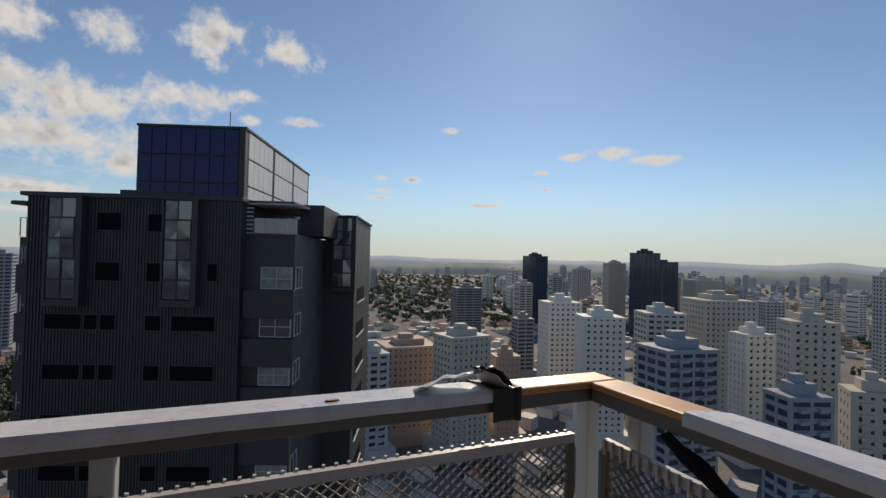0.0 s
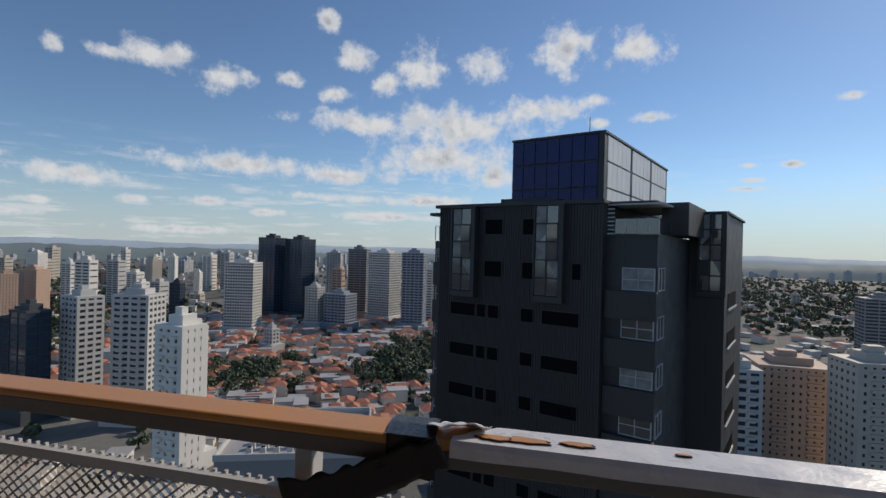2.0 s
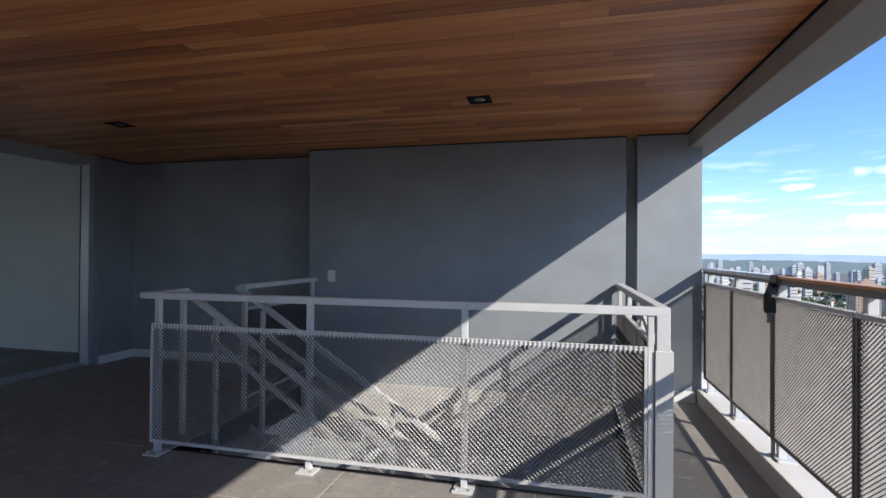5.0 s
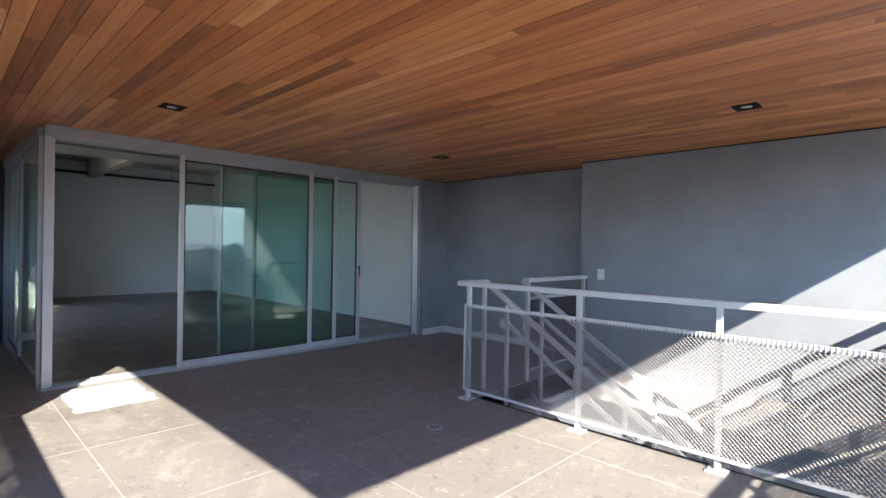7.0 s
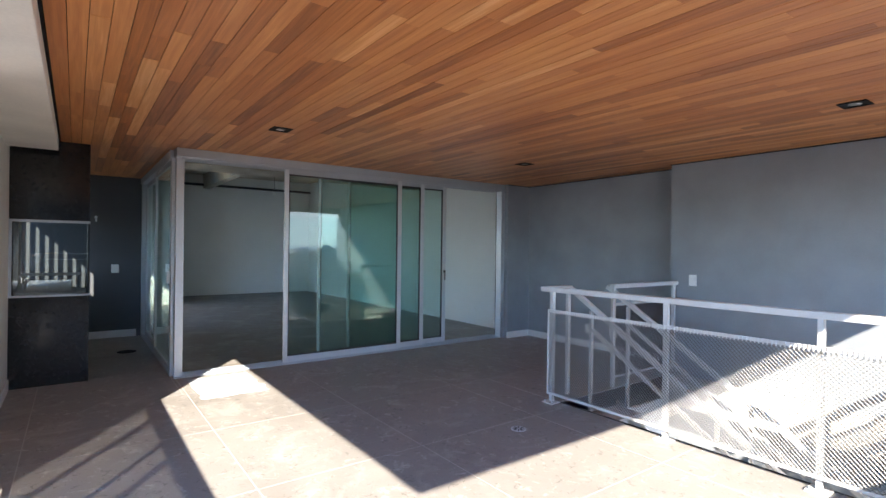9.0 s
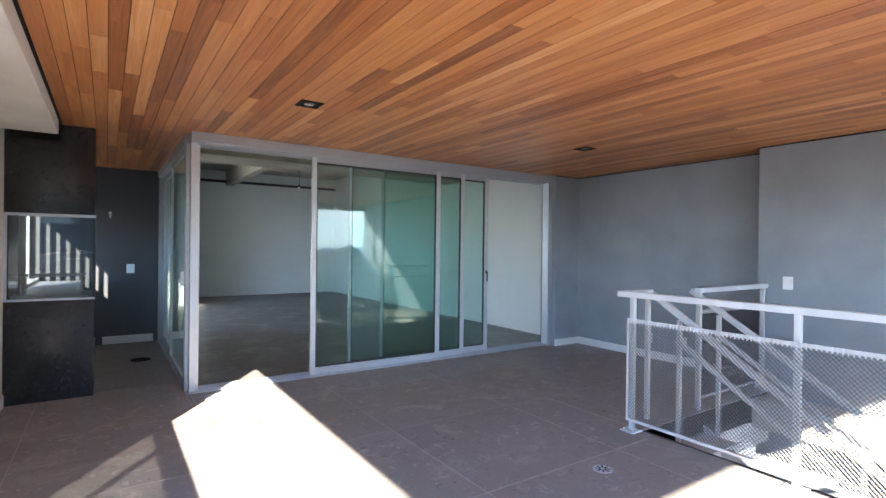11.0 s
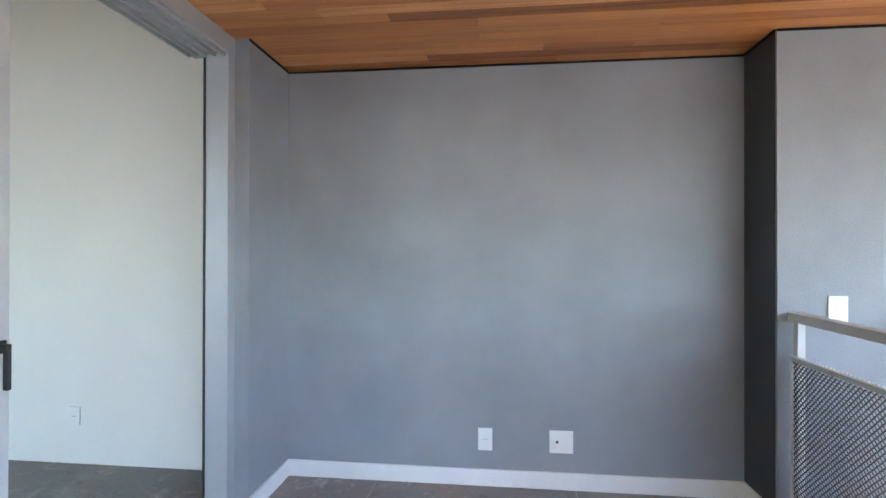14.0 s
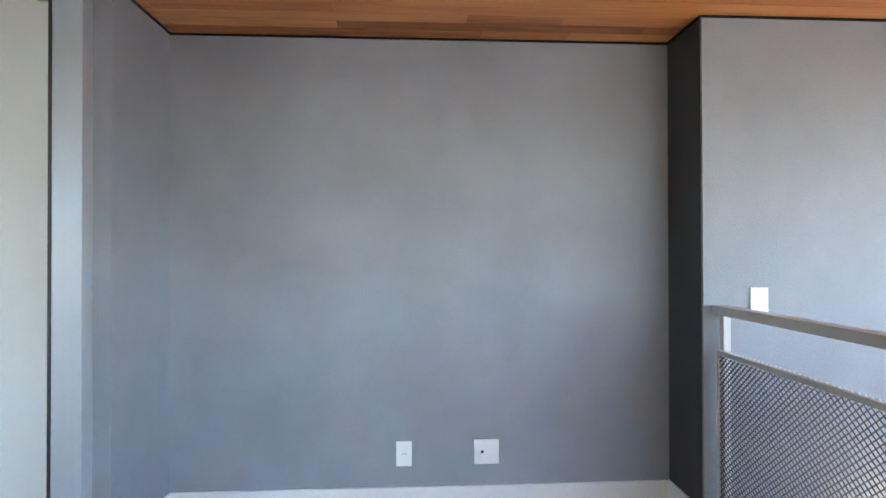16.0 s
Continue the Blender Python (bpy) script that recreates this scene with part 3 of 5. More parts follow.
def door_panel(x, y0, y1, glass, handle=None, thin_left=False):
    """A framed sliding pane in the plane x, from y0 to y1."""
    d = empty("sliding_door", (x, y0, 0.026))
    w = y1 - y0
    zt = 2.372
    lw = 0.03 if thin_left else 0.052
    boxes("stile", [(-0.018, 0, 0, 0.018, lw, zt)], M_ALUW if not thin_left else M_ALU, d, bevel=0.003)
    boxes("stile", [(-0.018, w - 0.062, 0, 0.018, w, zt)], M_ALUW, d, bevel=0.003)
    boxes("rail", [(-0.018, lw, 0, 0.018, w - 0.062, 0.072)], M_ALUW, d, bevel=0.003)
    boxes("rail", [(-0.018, lw, zt - 0.062, 0.018, w - 0.062, zt)], M_ALU, d, bevel=0.003)
    boxes("seal", [(-0.013, lw, 0.072, 0.013, lw + 0.011, zt - 0.062), (-0.013, w - 0.074, 0.072, 0.013, w - 0.062, zt - 0.062),
                   (-0.013, lw, 0.072, 0.013, w - 0.062, 0.086), (-0.013, lw, zt - 0.080, 0.013, w - 0.062, zt - 0.062)], M_SEAL, d)
    pane = boxes("pane", [(-0.004, lw + 0.004, 0.076, 0.004, w - 0.066, zt - 0.066)], glass, d)
    pane.visible_shadow = False
    if handle:
        V, F = [], []
        box_geo(V, F, 0.018, w - 0.045, handle - 0.02, 0.03, w - 0.018, handle + 0.02)
        bar_geo(V, F, (0.045, w - 0.032, handle + 0.01), (0.045, w - 0.032, handle - 0.13), 0.014, 0.018, (1, 0, 0))
        bar_geo(V, F, (0.018, w - 0.032, handle), (0.052, w - 0.032, handle), 0.018, 0.018)
        tagged(mesh_ob("handle", V, F, M_SEAL, d, bevel=0.003), "black lever handle")
    return tagged(d, "aluminium framed greenish glass sliding door, pushed aside", "door", "sliding doors of the glass front")


door_panel(-5.435, 1.386, 3.055, M_GLASS)
door_panel(-5.480, 1.84, 3.47, M_GLASS, thin_left=True)
door_panel(-5.525, 2.275, 3.905, M_GLASS, handle=1.07, thin_left=True)

# corner and side glazing along the passage
corner = structure(boxes("corner_post", [(-5.52, 0.205, 0.0, -5.44, 0.285, 2.405)], M_ALUW, bevel=0.003), "grey aluminium corner post of the glass front", "post")
structure(boxes("side_frame", [(-8.65, 0.165, 2.405, -5.60, 0.30, 2.498), (-8.65, 0.18, 0, -5.60, 0.30, 0.012), (-8.65, 0.18, 0, -8.58, 0.30, 2.405)], M_ALU, bevel=0.003), "grey aluminium frame of the passage glazing", "door frame")


def side_panel(x0, x1, y, handle=False):
    d = empty("passage_door", (x0, y, 0.014))
    w, zt = x1 - x0, 2.39
    for b in ((0, -0.018, 0, 0.055, 0.018, zt), (w - 0.06, -0.018, 0, w, 0.018, zt)):
        boxes("stile", [b], M_ALUW, d, bevel=0.003)
    boxes("rail", [(0.055, -0.018, 0, w - 0.06, 0.018, 0.07)], M_ALUW, d, bevel=0.003)
    boxes("rail", [(0.055, -0.018, zt - 0.06, w - 0.06, 0.018, zt)], M_ALU, d, bevel=0.003)
    boxes("pane", [(0.055, -0.004, 0.07, w - 0.06, 0.004, zt - 0.06)], M_GLASS, d).visible_shadow = False
    if handle:
        boxes("handle", [(w - 0.045, -0.05, 1.0, w - 0.02, -0.018, 1.14)], M_PLATE, d, bevel=0.004)
    return tagged(d, "aluminium framed glass door along the passage", "door", "glass doors along the passage")


side_panel(-7.05, -5.66, 0.205, True)
side_panel(-8.56, -7.0, 0.255)
boxes_post = structure(boxes("end_stile", [(-5.60, 0.175, 0.0, -5.535, 0.235, 2.405)], M_ALUW, bevel=0.003), "pale aluminium end stile beside the corner post", "post")

# ---- expanded metal ----
def lattice(length, height, px, pz, flip):
    """Diamond lattice in the xz plane: pitched strands, each a thin twisted bar."""
    nx, nz = int(length / px * 2), int(height / pz)
    V, F = [], []
    sx, sz = length / nx, height / nz
    # slat-like strands: level ones on the balcony, upright ones round the well
    off = ((-0.0036, -0.0024), (0.0036, 0.0004), (0, 0.0026)) if flip > 0 else ((-0.0050, 0.0002), (0.0046, 0.0014), (0.0008, -0.0032))
    j = np.arange(nx + 1)
    for r in range(nz):
        z = r * sz + sz * ((j + r) % 2)
        n = len(V)
        for k in range(nx + 1):
            for o in off:
                V.append((k * sx, o[0], float(z[k]) + o[1]))
        for k in range(nx):
            a, b = n + 3 * k, n + 3 * k + 3
            F += [(a, b, b + 1, a + 1), (a + 1, b + 1, b + 2, a + 2), (a + 2, b + 2, b, a)]
    me = bpy.data.meshes.new("mesh_panel")
    me.from_pydata(V, [], F)
    me.materials.append(M_MESH if flip > 0 else M_MESHD)
    return me


def teeth_geo(V, F, length, z, y0, y1):
    """The folded upper lip: a flat strip with a comb of cut strands."""
    box_geo(V, F, 0, y0, z, length, y1, z + 0.022)
    n = int(length / 0.025)
    for i in range(n):
        x = (i + 0.5) * length / n
        box_geo(V, F, x - 0.003, y0 - 0.007, z - 0.010, x + 0.003, y0, z + 0.026)


SHARED = {}


def mesh_panel(parent, at, length, height, turn, m=None, px=0.028, pz=0.0138, flip=1):
    """A framed sheet of expanded metal hung on a railing; at is its lower corner."""
    key = (round(length, 3), round(height, 3), px, flip)
    if key not in SHARED:
        SHARED[key] = lattice(length - 0.03, height - 0.05, px, pz, flip)
    loc = pose(at[0], at[1], at[2], 0, 0, turn)
    me = SHARED[key]
    if m:
        me = me.copy()
        me.materials[0] = m
    g = new("mesh_sheet", me)
    g.parent = parent
    g.matrix_basis = loc @ pose(0.015, 0, 0.02)
    g["kind"] = "stuff"
    V, F = [], []
    teeth_geo(V, F, length, height - 0.026, -0.008, 0.010)
    mesh_ob("panel_lip", V, F, M_STEEL, parent).matrix_basis = loc
    V, F = [], []
    box_geo(V, F, 0, -0.012, 0, length, 0.010, 0.020)
    box_geo(V, F, 0, -0.010, 0.02, 0.015, 0.010, height - 0.026)
    box_geo(V, F, length - 0.015, -0.010, 0.02, length, 0.010, height - 0.026)
    # On the balcony the sun-catching lip stays pale; this frame is painted shade-dark.
    b = mesh_ob("panel_frame", V, F, M_STEEL if flip > 0 else M_RAILSHADE, parent)
    b.matrix_basis = loc
    return g


# ---- guard round the stair well ----
guard = empty("stair_guard", (0, 0, 0))
GZ = 1.09
YG = 2.985


def guard_parts():
    # front rail, return rails, wall rail
    for a, b in (((-2.68, YG, GZ - 0.022), (0.675, YG, GZ - 0.022)), ((0.645, YG + 0.03, GZ - 0.022), (0.645, 5.16, GZ - 0.022)),
                 ((-2.655, YG + 0.03, GZ - 0.022), (-2.655, 3.36, GZ - 0.022)), ((-2.55, 3.90, GZ - 0.022), (-2.55, 5.17, GZ - 0.022))):
        V, F = [], []
        bar_geo(V, F, a, b, 0.062, 0.044)
        mesh_ob("top_rail", V, F, M_STEEL, guard, bevel=0.003)
    for x in (-2.553, -1.42, -0.43):
        boxes("post", [(x - 0.018, YG - 0.018, 0.012, x + 0.018, YG + 0.018, GZ - 0.044)], M_STEEL, guard, bevel=0.003)
        boxes("base_plate", [(x - 0.06, YG - 0.07, 0.0, x + 0.06, YG + 0.05, 0.012)], M_STEEL, guard, bevel=0.002)
        for dx in (-0.04, 0.04):
            V, F = [], []
            cyl_geo(V, F, (x + dx, YG - 0.045, 0.012), 0.008, 0.012, 8)
            mesh_ob("bolt", V, F, M_ALU, guard)
    boxes("post", [(0.565, YG - 0.022, -0.3, 0.595, YG + 0.022, GZ - 0.044)], M_STEEL, guard, bevel=0.003)
    boxes("post", [(0.607, YG - 0.03, -0.3, 0.675, YG + 0.03, GZ - 0.044)], M_STEEL, guard, bevel=0.003)
    boxes("corner_bracket", [(0.60, YG - 0.034, -0.25, 0.69, YG + 0.034, 0.86)], M_STEEL, guard, bevel=0.003)
    for y in (3.70, 4.42, 5.10):
        boxes("post", [(0.628, y - 0.018, -0.3, 0.662, y + 0.018, GZ - 0.044)], M_STEEL, guard, bevel=0.003)
    for x, y in ((-2.655, 3.33), (-2.55, 3.93), (-2.55, 5.12)):
        boxes("post", [(x - 0.018, y - 0.018, 0.0, x + 0.018, y + 0.018, GZ - 0.044)], M_STEEL, guard, bevel=0.003)
    # panels
    mesh_panel(guard, (-2.58, YG - 0.032, 0.085), 3.14, 0.80, 0)
    mesh_panel(guard, (0.612, YG + 0.06, 0.085), 2.04, 0.80, 90)
    # This panel takes the shade-darkened mesh.
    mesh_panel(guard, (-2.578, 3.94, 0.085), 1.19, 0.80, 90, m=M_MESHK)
    # brace behind the return
    V, F = [], []
    bar_geo(V, F, (0.645, 3.02, 0.78), (0.645, 3.70, 0.98), 0.03, 0.045)
    mesh_ob("brace", V, F, M_STEEL, guard)


guard_parts()
tagged(guard, "white painted steel guard with expanded metal panels round the stair well", "railing")

# ---- stair going down ----
stair = empty("staircase", (-2.5, 3.34, 0))


def stair_parts():
    run, rise = 0.28, 0.177
    for i in range(1, 13):
        boxes("tread", [(i * run - 0.30, 0.02, -i * rise - 0.035, i * run + 0.02, 0.58, -i * rise)], M_STEEL, stair, bevel=0.004)
    for y in (0.0, 0.60):
        V, F = [], []
        bar_geo(V, F, (-0.02, y, -0.16), (3.4, y, -0.16 - 3.42 * rise / run), 0.02, 0.11)
        mesh_ob("stringer", V, F, M_STEEL, stair)
        V, F = [], []
        bar_geo(V, F, (-0.13, y, 1.06), (2.9, y, 1.06 - 3.03 * 0.632), 0.045, 0.045)
        mesh_ob("handrail", V, F, M_STEEL, stair, bevel=0.004)
        V, F = [], []
        bar_geo(V, F, (0.10, y, 0.70), (2.9, y, 0.70 - 2.8 * 0.632), 0.03, 0.035)
        mesh_ob("lower_rail", V, F, M_STEEL, stair)
        for x in (0.12, 1.3, 2.5):
            boxes("baluster", [(x - 0.015, y - 0.015, -0.16 - x * 0.632, x + 0.015, y + 0.015, 1.02 - (x + 0.13) * 0.632)], M_STEEL, stair)


stair_parts()
tagged(stair, "white painted steel staircase leading down, partly in sun", "staircase")
structure(boxes("lower_floor", [(-6.0, 0.5, -2.85, 3.0, YP, -2.7)], M_GROUT), "pale floor of the storey below", "floor")
structure(boxes("lower_walls", [(-6.0, 0.4, -2.7, 3.0, 0.5, -0.26), (-6.1, 0.4, -2.7, -6.0, YP, -0.26), (3.0, 0.4, -2.7, 3.1, YP, -0.26)], M_ROOMWALL), "off-white walls of the storey below", "wall")
# ledge and wrapped goods seen through the panels
ledge = structure(boxes("well_ledge", [(WX0, 4.80, -0.30, WX1, YP - 0.005, -0.02)], M_GROUT, bevel=0.01), "pale rendered ledge along the stair well", "ledge")


def crumpled(name, at, size, seed, m, label, cat):
    """A loose crumpled sheet."""
    V, F = [], []
    nx, ny = 36, 22
    for j in range(ny + 1):
        for i in range(nx + 1):
            x, y = i / nx * size[0], j / ny * size[1]
            p = Vector((x * 5 + seed, y * 5, seed * 2.1))
            z = abs(noise.noise(p)) * size[2] + abs(noise.noise(p * 2.7)) * size[2] * 0.5
            V.append((x + 0.04 * noise.noise(p * 1.7), y + 0.04 * noise.noise(p * 1.3 + Vector((5, 0, 0))), z))
    for j in range(ny):
        for i in range(nx):
            a = j * (nx + 1) + i
            F.append((a, a + 1, a + nx + 2, a + nx + 1))
    ob = mesh_ob(name, V, F, m, at=at)
    md = ob.modifiers.new("thick", "SOLIDIFY"); md.thickness = 0.002
    return tagged(ob, label, cat)


M_PLASTIC = mat("milky_plastic_sheet", (0.62, 0.62, 0.62), 0.28, var=0.1, scale=8)
crumpled("plastic_sheet", (-5.28, 0.30, 0.001), (0.85, 0.62, 0.012), 3.3, M_PLASTIC, "crumpled milky plastic sheet lying by the glass front", "plastic sheet")

# ---- balcony railing ----
rail = empty("balcony_railing", (0, 0, 0))


def rail_parts():
    zt, zb = ZRAIL, 1.207
    w = RAILW

    def hand(x0, y0, x1, y1, m):
        boxes("handrail", [(x0, y0, zb + 0.020, x1, y1, zt)], m, rail, bevel=0.006)

    hand(XRAIL, 0.62, XRAIL + w, 5.16, M_RAILP)
    hand(XRAIL, YRAIL - w, XRAIL + w, 0.62, M_RAILP)
    hand(-2.96, YRAIL - w, XRAIL, YRAIL, M_RAILP)
    # The foot is darkened to paint the handrail's shaded side face.
    boxes("handrail_foot", [(XRAIL + 0.008, YRAIL - w + 0.008, zb - 0.012, XRAIL + w - 0.008, 5.16, zb + 0.020), (-2.96, YRAIL - w + 0.008, zb - 0.012, XRAIL + 0.008, YRAIL - 0.008, zb + 0.020)], M_RAILSHADE, rail, bevel=0.003)
    xp = XRAIL + 0.034
    for y in (-1.262, -0.22, 0.84, 1.745, 2.66, 3.575, 4.36, 5.10):
        boxes("post", [(xp, y - 0.019, 0.13, xp + 0.045, y + 0.019, zb - 0.012)], M_STEEL, rail, bevel=0.004)
        boxes("base_plate", [(xp - 0.02, y - 0.07, 0.13, xp + 0.10, y + 0.07, 0.142)], M_STEEL, rail, bevel=0.002)
    for x in (1.26, 0.30, -0.62, -1.54, -2.46, -2.92):
        boxes("post", [(x - 0.019, YRAIL - 0.079, 0.13, x + 0.019, YRAIL - 0.034, zb - 0.012)], M_STEEL, rail, bevel=0.004)
    ys = [-1.19, -0.24, 0.81, 1.70, 2.69, 3.60, 4.38, 5.155]
    for a, b in zip(ys, ys[1:]):
        mesh_panel(rail, (XRAIL + 0.020, a + 0.006, 0.24), round(b - a - 0.012, 2), 0.885, 90, px=0.028, pz=0.0112, flip=-1)
    for y in ys[1:-1]:
        boxes("panel_stub", [(XRAIL + 0.010, y - 0.006, 0.13, XRAIL + 0.030, y + 0.006, 0.27)], M_RAILSHADE, rail)
    xs = [-2.95, -1.92, -0.90, 0.20, 1.33]
    for a, b in zip(xs, xs[1:]):
        mesh_panel(rail, (b - 0.006, YRAIL - 0.010, 0.24), round(b - a - 0.012, 2), 0.885, 180, px=0.028, pz=0.0112, flip=-1)


rail_parts()
tagged(rail, "brown steel balcony railing with expanded metal panels and peeling film", "railing")


def torn_film(name, y0, y1, seed, x0=None, along_y=True):
    """A strip of white film on the handrail with a ragged inner edge and torn ends."""
    rnd = random.Random(seed)
    n = 90
    V, F = [], []
    for i in range(n + 1):
        s = y0 + (y1 - y0) * i / n
        end = min(i, n - i) / n
        rag = 0.012 * noise.noise(Vector((s * 14, seed, 0))) + 0.010 * noise.noise(Vector((s * 60, seed, 3)))
        close = max(0.0, 1 - end * 22)
        inner = 0.0015 - max(0.0, rag - 0.006) * 3 - close * 0.0
        w = (RAILW - 0.001) * (1 - close * (0.55 + 0.45 * noise.noise(Vector((s * 40, seed, 7)))))
        top = ZRAIL + 0.0018
        drop = 0.024 + 0.002 * noise.noise(Vector((s * 9, seed, 5)))
        pts = [(-0.0022, ZRAIL - drop), (-0.0022, ZRAIL - 0.006), (0.004, top), (w, top)]
        for px, pz in pts:
            V.append((XRAIL + px, s, pz) if along_y else (s, YRAIL - px, pz))
    for i in range(n):
        for k in range(3):
            a = i * 4 + k
            F.append((a, a + 1, a + 5, a + 4))
    ob = mesh_ob(name, V, F, M_FILM, rail)
    md = ob.modifiers.new("thick", "SOLIDIFY"); md.thickness = 0.0012; md.offset = 1
    return ob


tagged(torn_film("film", -0.98, 0.55, 1.7), "torn white protective film")
tagged(torn_film("film", 3.6, 5.1, 2.9), "torn white protective film")
tagged(torn_film("film", 0.20, 1.10, 4.4, along_y=False), "torn white protective film")


def ribbon(name, pts, width, seed, m, label, thick=0.0015, across=(0.3, 0.2, 1)):
    """A crumpled band through points, for tape that flaps off the rail."""
    V, F = [], []
    pts = [Vector(p) for p in pts]
    fine = []
    for a, b in zip(pts, pts[1:]):
        for i in range(8):
            fine.append(a.lerp(b, i / 8))
    fine.append(pts[-1])
    for i, p in enumerate(fine):
        d = (fine[min(i + 1, len(fine) - 1)] - fine[max(i - 1, 0)]).normalized()
        s = d.cross(Vector(across)).normalized()
        wv = width * (1 + 0.25 * noise.noise(Vector((i * 0.16, seed, 0))))
        k = 6
        for j in range(k + 1):
            u = j / k - 0.5
            q = p + s * (u * wv) + Vector((0, 0, 1)) * (0.009 * noise.noise(Vector((i * 0.35, j * 0.7, seed))))
            V.append(tuple(q))
    k = 6
    for i in range(len(fine) - 1):
        for j in range(k):
            a = i * (k + 1) + j
            F.append((a, a + 1, a + k + 2, a + k + 1))
    ob = mesh_ob(name, V, F, m, rail, smooth=True)
    md = ob.modifiers.new("thick", "SOLIDIFY"); md.thickness = thick
    return tagged(ob, label)


def tape_wrap(y0, y1, seed):
    """Black tape wound round the handrail."""
    V, F = [], []
    n = 14
    for i in range(n + 1):
        s = y0 + (y1 - y0) * i / n
        b = 0.004 + 0.006 * abs(noise.noise(Vector((s * 50, seed, 0))))
        jag = 0.014 * noise.noise(Vector((i * 1.3, seed, 4))) if i in (0, n) else 0
        for px, pz in ((-b, 1.183 - b), (-b, ZRAIL + b), (0.05, ZRAIL + b * 1.6), (RAILW + b, ZRAIL + b), (RAILW + b, 1.183 - b)):
            V.append((XRAIL + px, s + jag + 0.02 * px * 8, pz))
    for i in range(n):
        for k in range(4):
            a = i * 5 + k
            F.append((a, a + 1, a + 6, a + 5))
    ob = mesh_ob("tape", V, F, M_TAPE, rail)
    md = ob.modifiers.new("thick", "SOLIDIFY"); md.thickness = 0.001
    return tagged(ob, "black tape wound round the rail")


tape_wrap(0.575, 0.66, 1.1)
tape_wrap(-1.02, -0.95, 2.2)
tape_wrap(3.48, 3.58, 3.3)
ribbon("loose_tape", [(XRAIL - 0.006, 0.56, 1.228), (XRAIL - 0.010, 0.62, 1.205), (XRAIL - 0.016, 0.70, 1.165), (XRAIL - 0.024, 0.76, 1.145), (XRAIL - 0.034, 0.84, 1.128)], 0.068, 6.1, M_TAPE, "loose flap of black tape", across=(1, 0.0, 0.25))
ribbon("loose_tape", [(XRAIL + 0.07, 0.50, 1.252), (XRAIL + 0.05, 0.55, 1.262), (XRAIL + 0.03, 0.60, 1.258)], 0.06, 9.4, M_FILM, "curled strip of torn film")
ribbon("loose_tape", [(XRAIL - 0.004, 3.52, 1.20), (XRAIL - 0.03, 3.52, 1.12), (XRAIL - 0.02, 3.54, 1.02), (XRAIL - 0.03, 3.52, 0.96)], 0.07, 8.1, M_TAPE, "loose flap of black tape")
ribbon("loose_tape", [(XRAIL + 0.02, -0.98, 1.245), (XRAIL + 0.03, -0.93, 1.285), (XRAIL + 0.04, -0.86, 1.275), (XRAIL + 0.05, -0.78, 1.25)], 0.07, 3.7, M_FILM, "curled strip of torn film")
ribbon("loose_tape", [(XRAIL + 0.03, -0.99, 1.245), (XRAIL + 0.03, -0.95, 1.29), (XRAIL + 0.04, -0.92, 1.292)], 0.055, 5.2, M_TAPE, "loose flap of black tape")
ribbon("loose_tape", [(1.15, YRAIL - 0.002, 1.19), (0.98, YRAIL + 0.015, 1.13), (0.85, YRAIL + 0.02, 1.15), (0.72, YRAIL + 0.01, 1.19)], 0.036, 4.2, M_TAPE, "loose flap of black tape")

def chip(y, x, r, seed):
    """A torn hole in the film that bares the brown paint."""
    rnd = random.Random(seed)
    for name, k, z, m in (("torn_edge", 1.0, 0.0036, M_TAPE), ("bare_paint", 0.86, 0.0052, M_RAILP)):
        V, F = [], []
        n = 22
        rs = [r * k * (0.75 + 0.5 * abs(noise.noise(Vector((i * 0.7, seed, 2))))) for i in range(n)]
        for zz in (0.0, 0.0012):
            for i in range(n):
                a = 2 * math.pi * i / n
                V.append((XRAIL + x + 0.55 * rs[i] * math.cos(a), y + 1.5 * rs[i] * math.sin(a), ZRAIL + z + zz))
        F += [tuple(range(n, 2 * n))] + [(i, (i + 1) % n, n + (i + 1) % n, n + i) for i in range(n)]
        mesh_ob(name, V, F, m, rail)


chip(0.478, 0.030, 0.026, 3)
chip(0.425, 0.034, 0.030, 8)
chip(0.345, 0.042, 0.022, 5)
chip(-0.60, 0.03, 0.012, 9)
chip(0.18, 0.05, 0.010, 11)

# ---- grill at the end of the side wall ----
grill = empty("barbecue_grill", (-6.1, -0.875, 0))
boxes("body", [(-0.30, -0.325, 0, 0.28, 0.325, 0.915)], M_BLACK, grill, bevel=0.006)
boxes("hood", [(-0.30, -0.325, 1.68, 0.28, 0.325, 2.497)], M_BLACK, grill, bevel=0.006)
boxes("cheek", [(-0.30, -0.325, 0.915, 0.28, -0.29, 1.68)], M_BLACK, grill)
boxes("cheek", [(-0.30, 0.31, 0.915, 0.28, 0.325, 1.68)], M_SEAL, grill)
boxes("rim", [(0.272, -0.33, 0.905, 0.288, 0.33, 0.925), (0.272, -0.33, 1.66, 0.288, 0.33, 1.685), (0.272, -0.33, 0.925, 0.288, -0.30, 1.66)], M_ALU, grill)
boxes("glass", [(0.276, -0.30, 0.925, 0.282, 0.325, 1.66)], M_CRYSTAL, grill).visible_shadow = False
boxes("worktop", [(-0.28, -0.28, 0.925, 0.24, 0.30, 0.95)], M_ALUW, grill)
V, F = [], []
for i in range(9):
    bar_geo(V, F, (-0.25, -0.2 + i * 0.05, 1.12), (0.20, -0.2 + i * 0.05, 1.12), 0.008, 0.008)
for y in (-0.24, 0.24):
    bar_geo(V, F, (-0.25, y, 1.12), (0.20, y, 1.12), 0.014, 0.014)
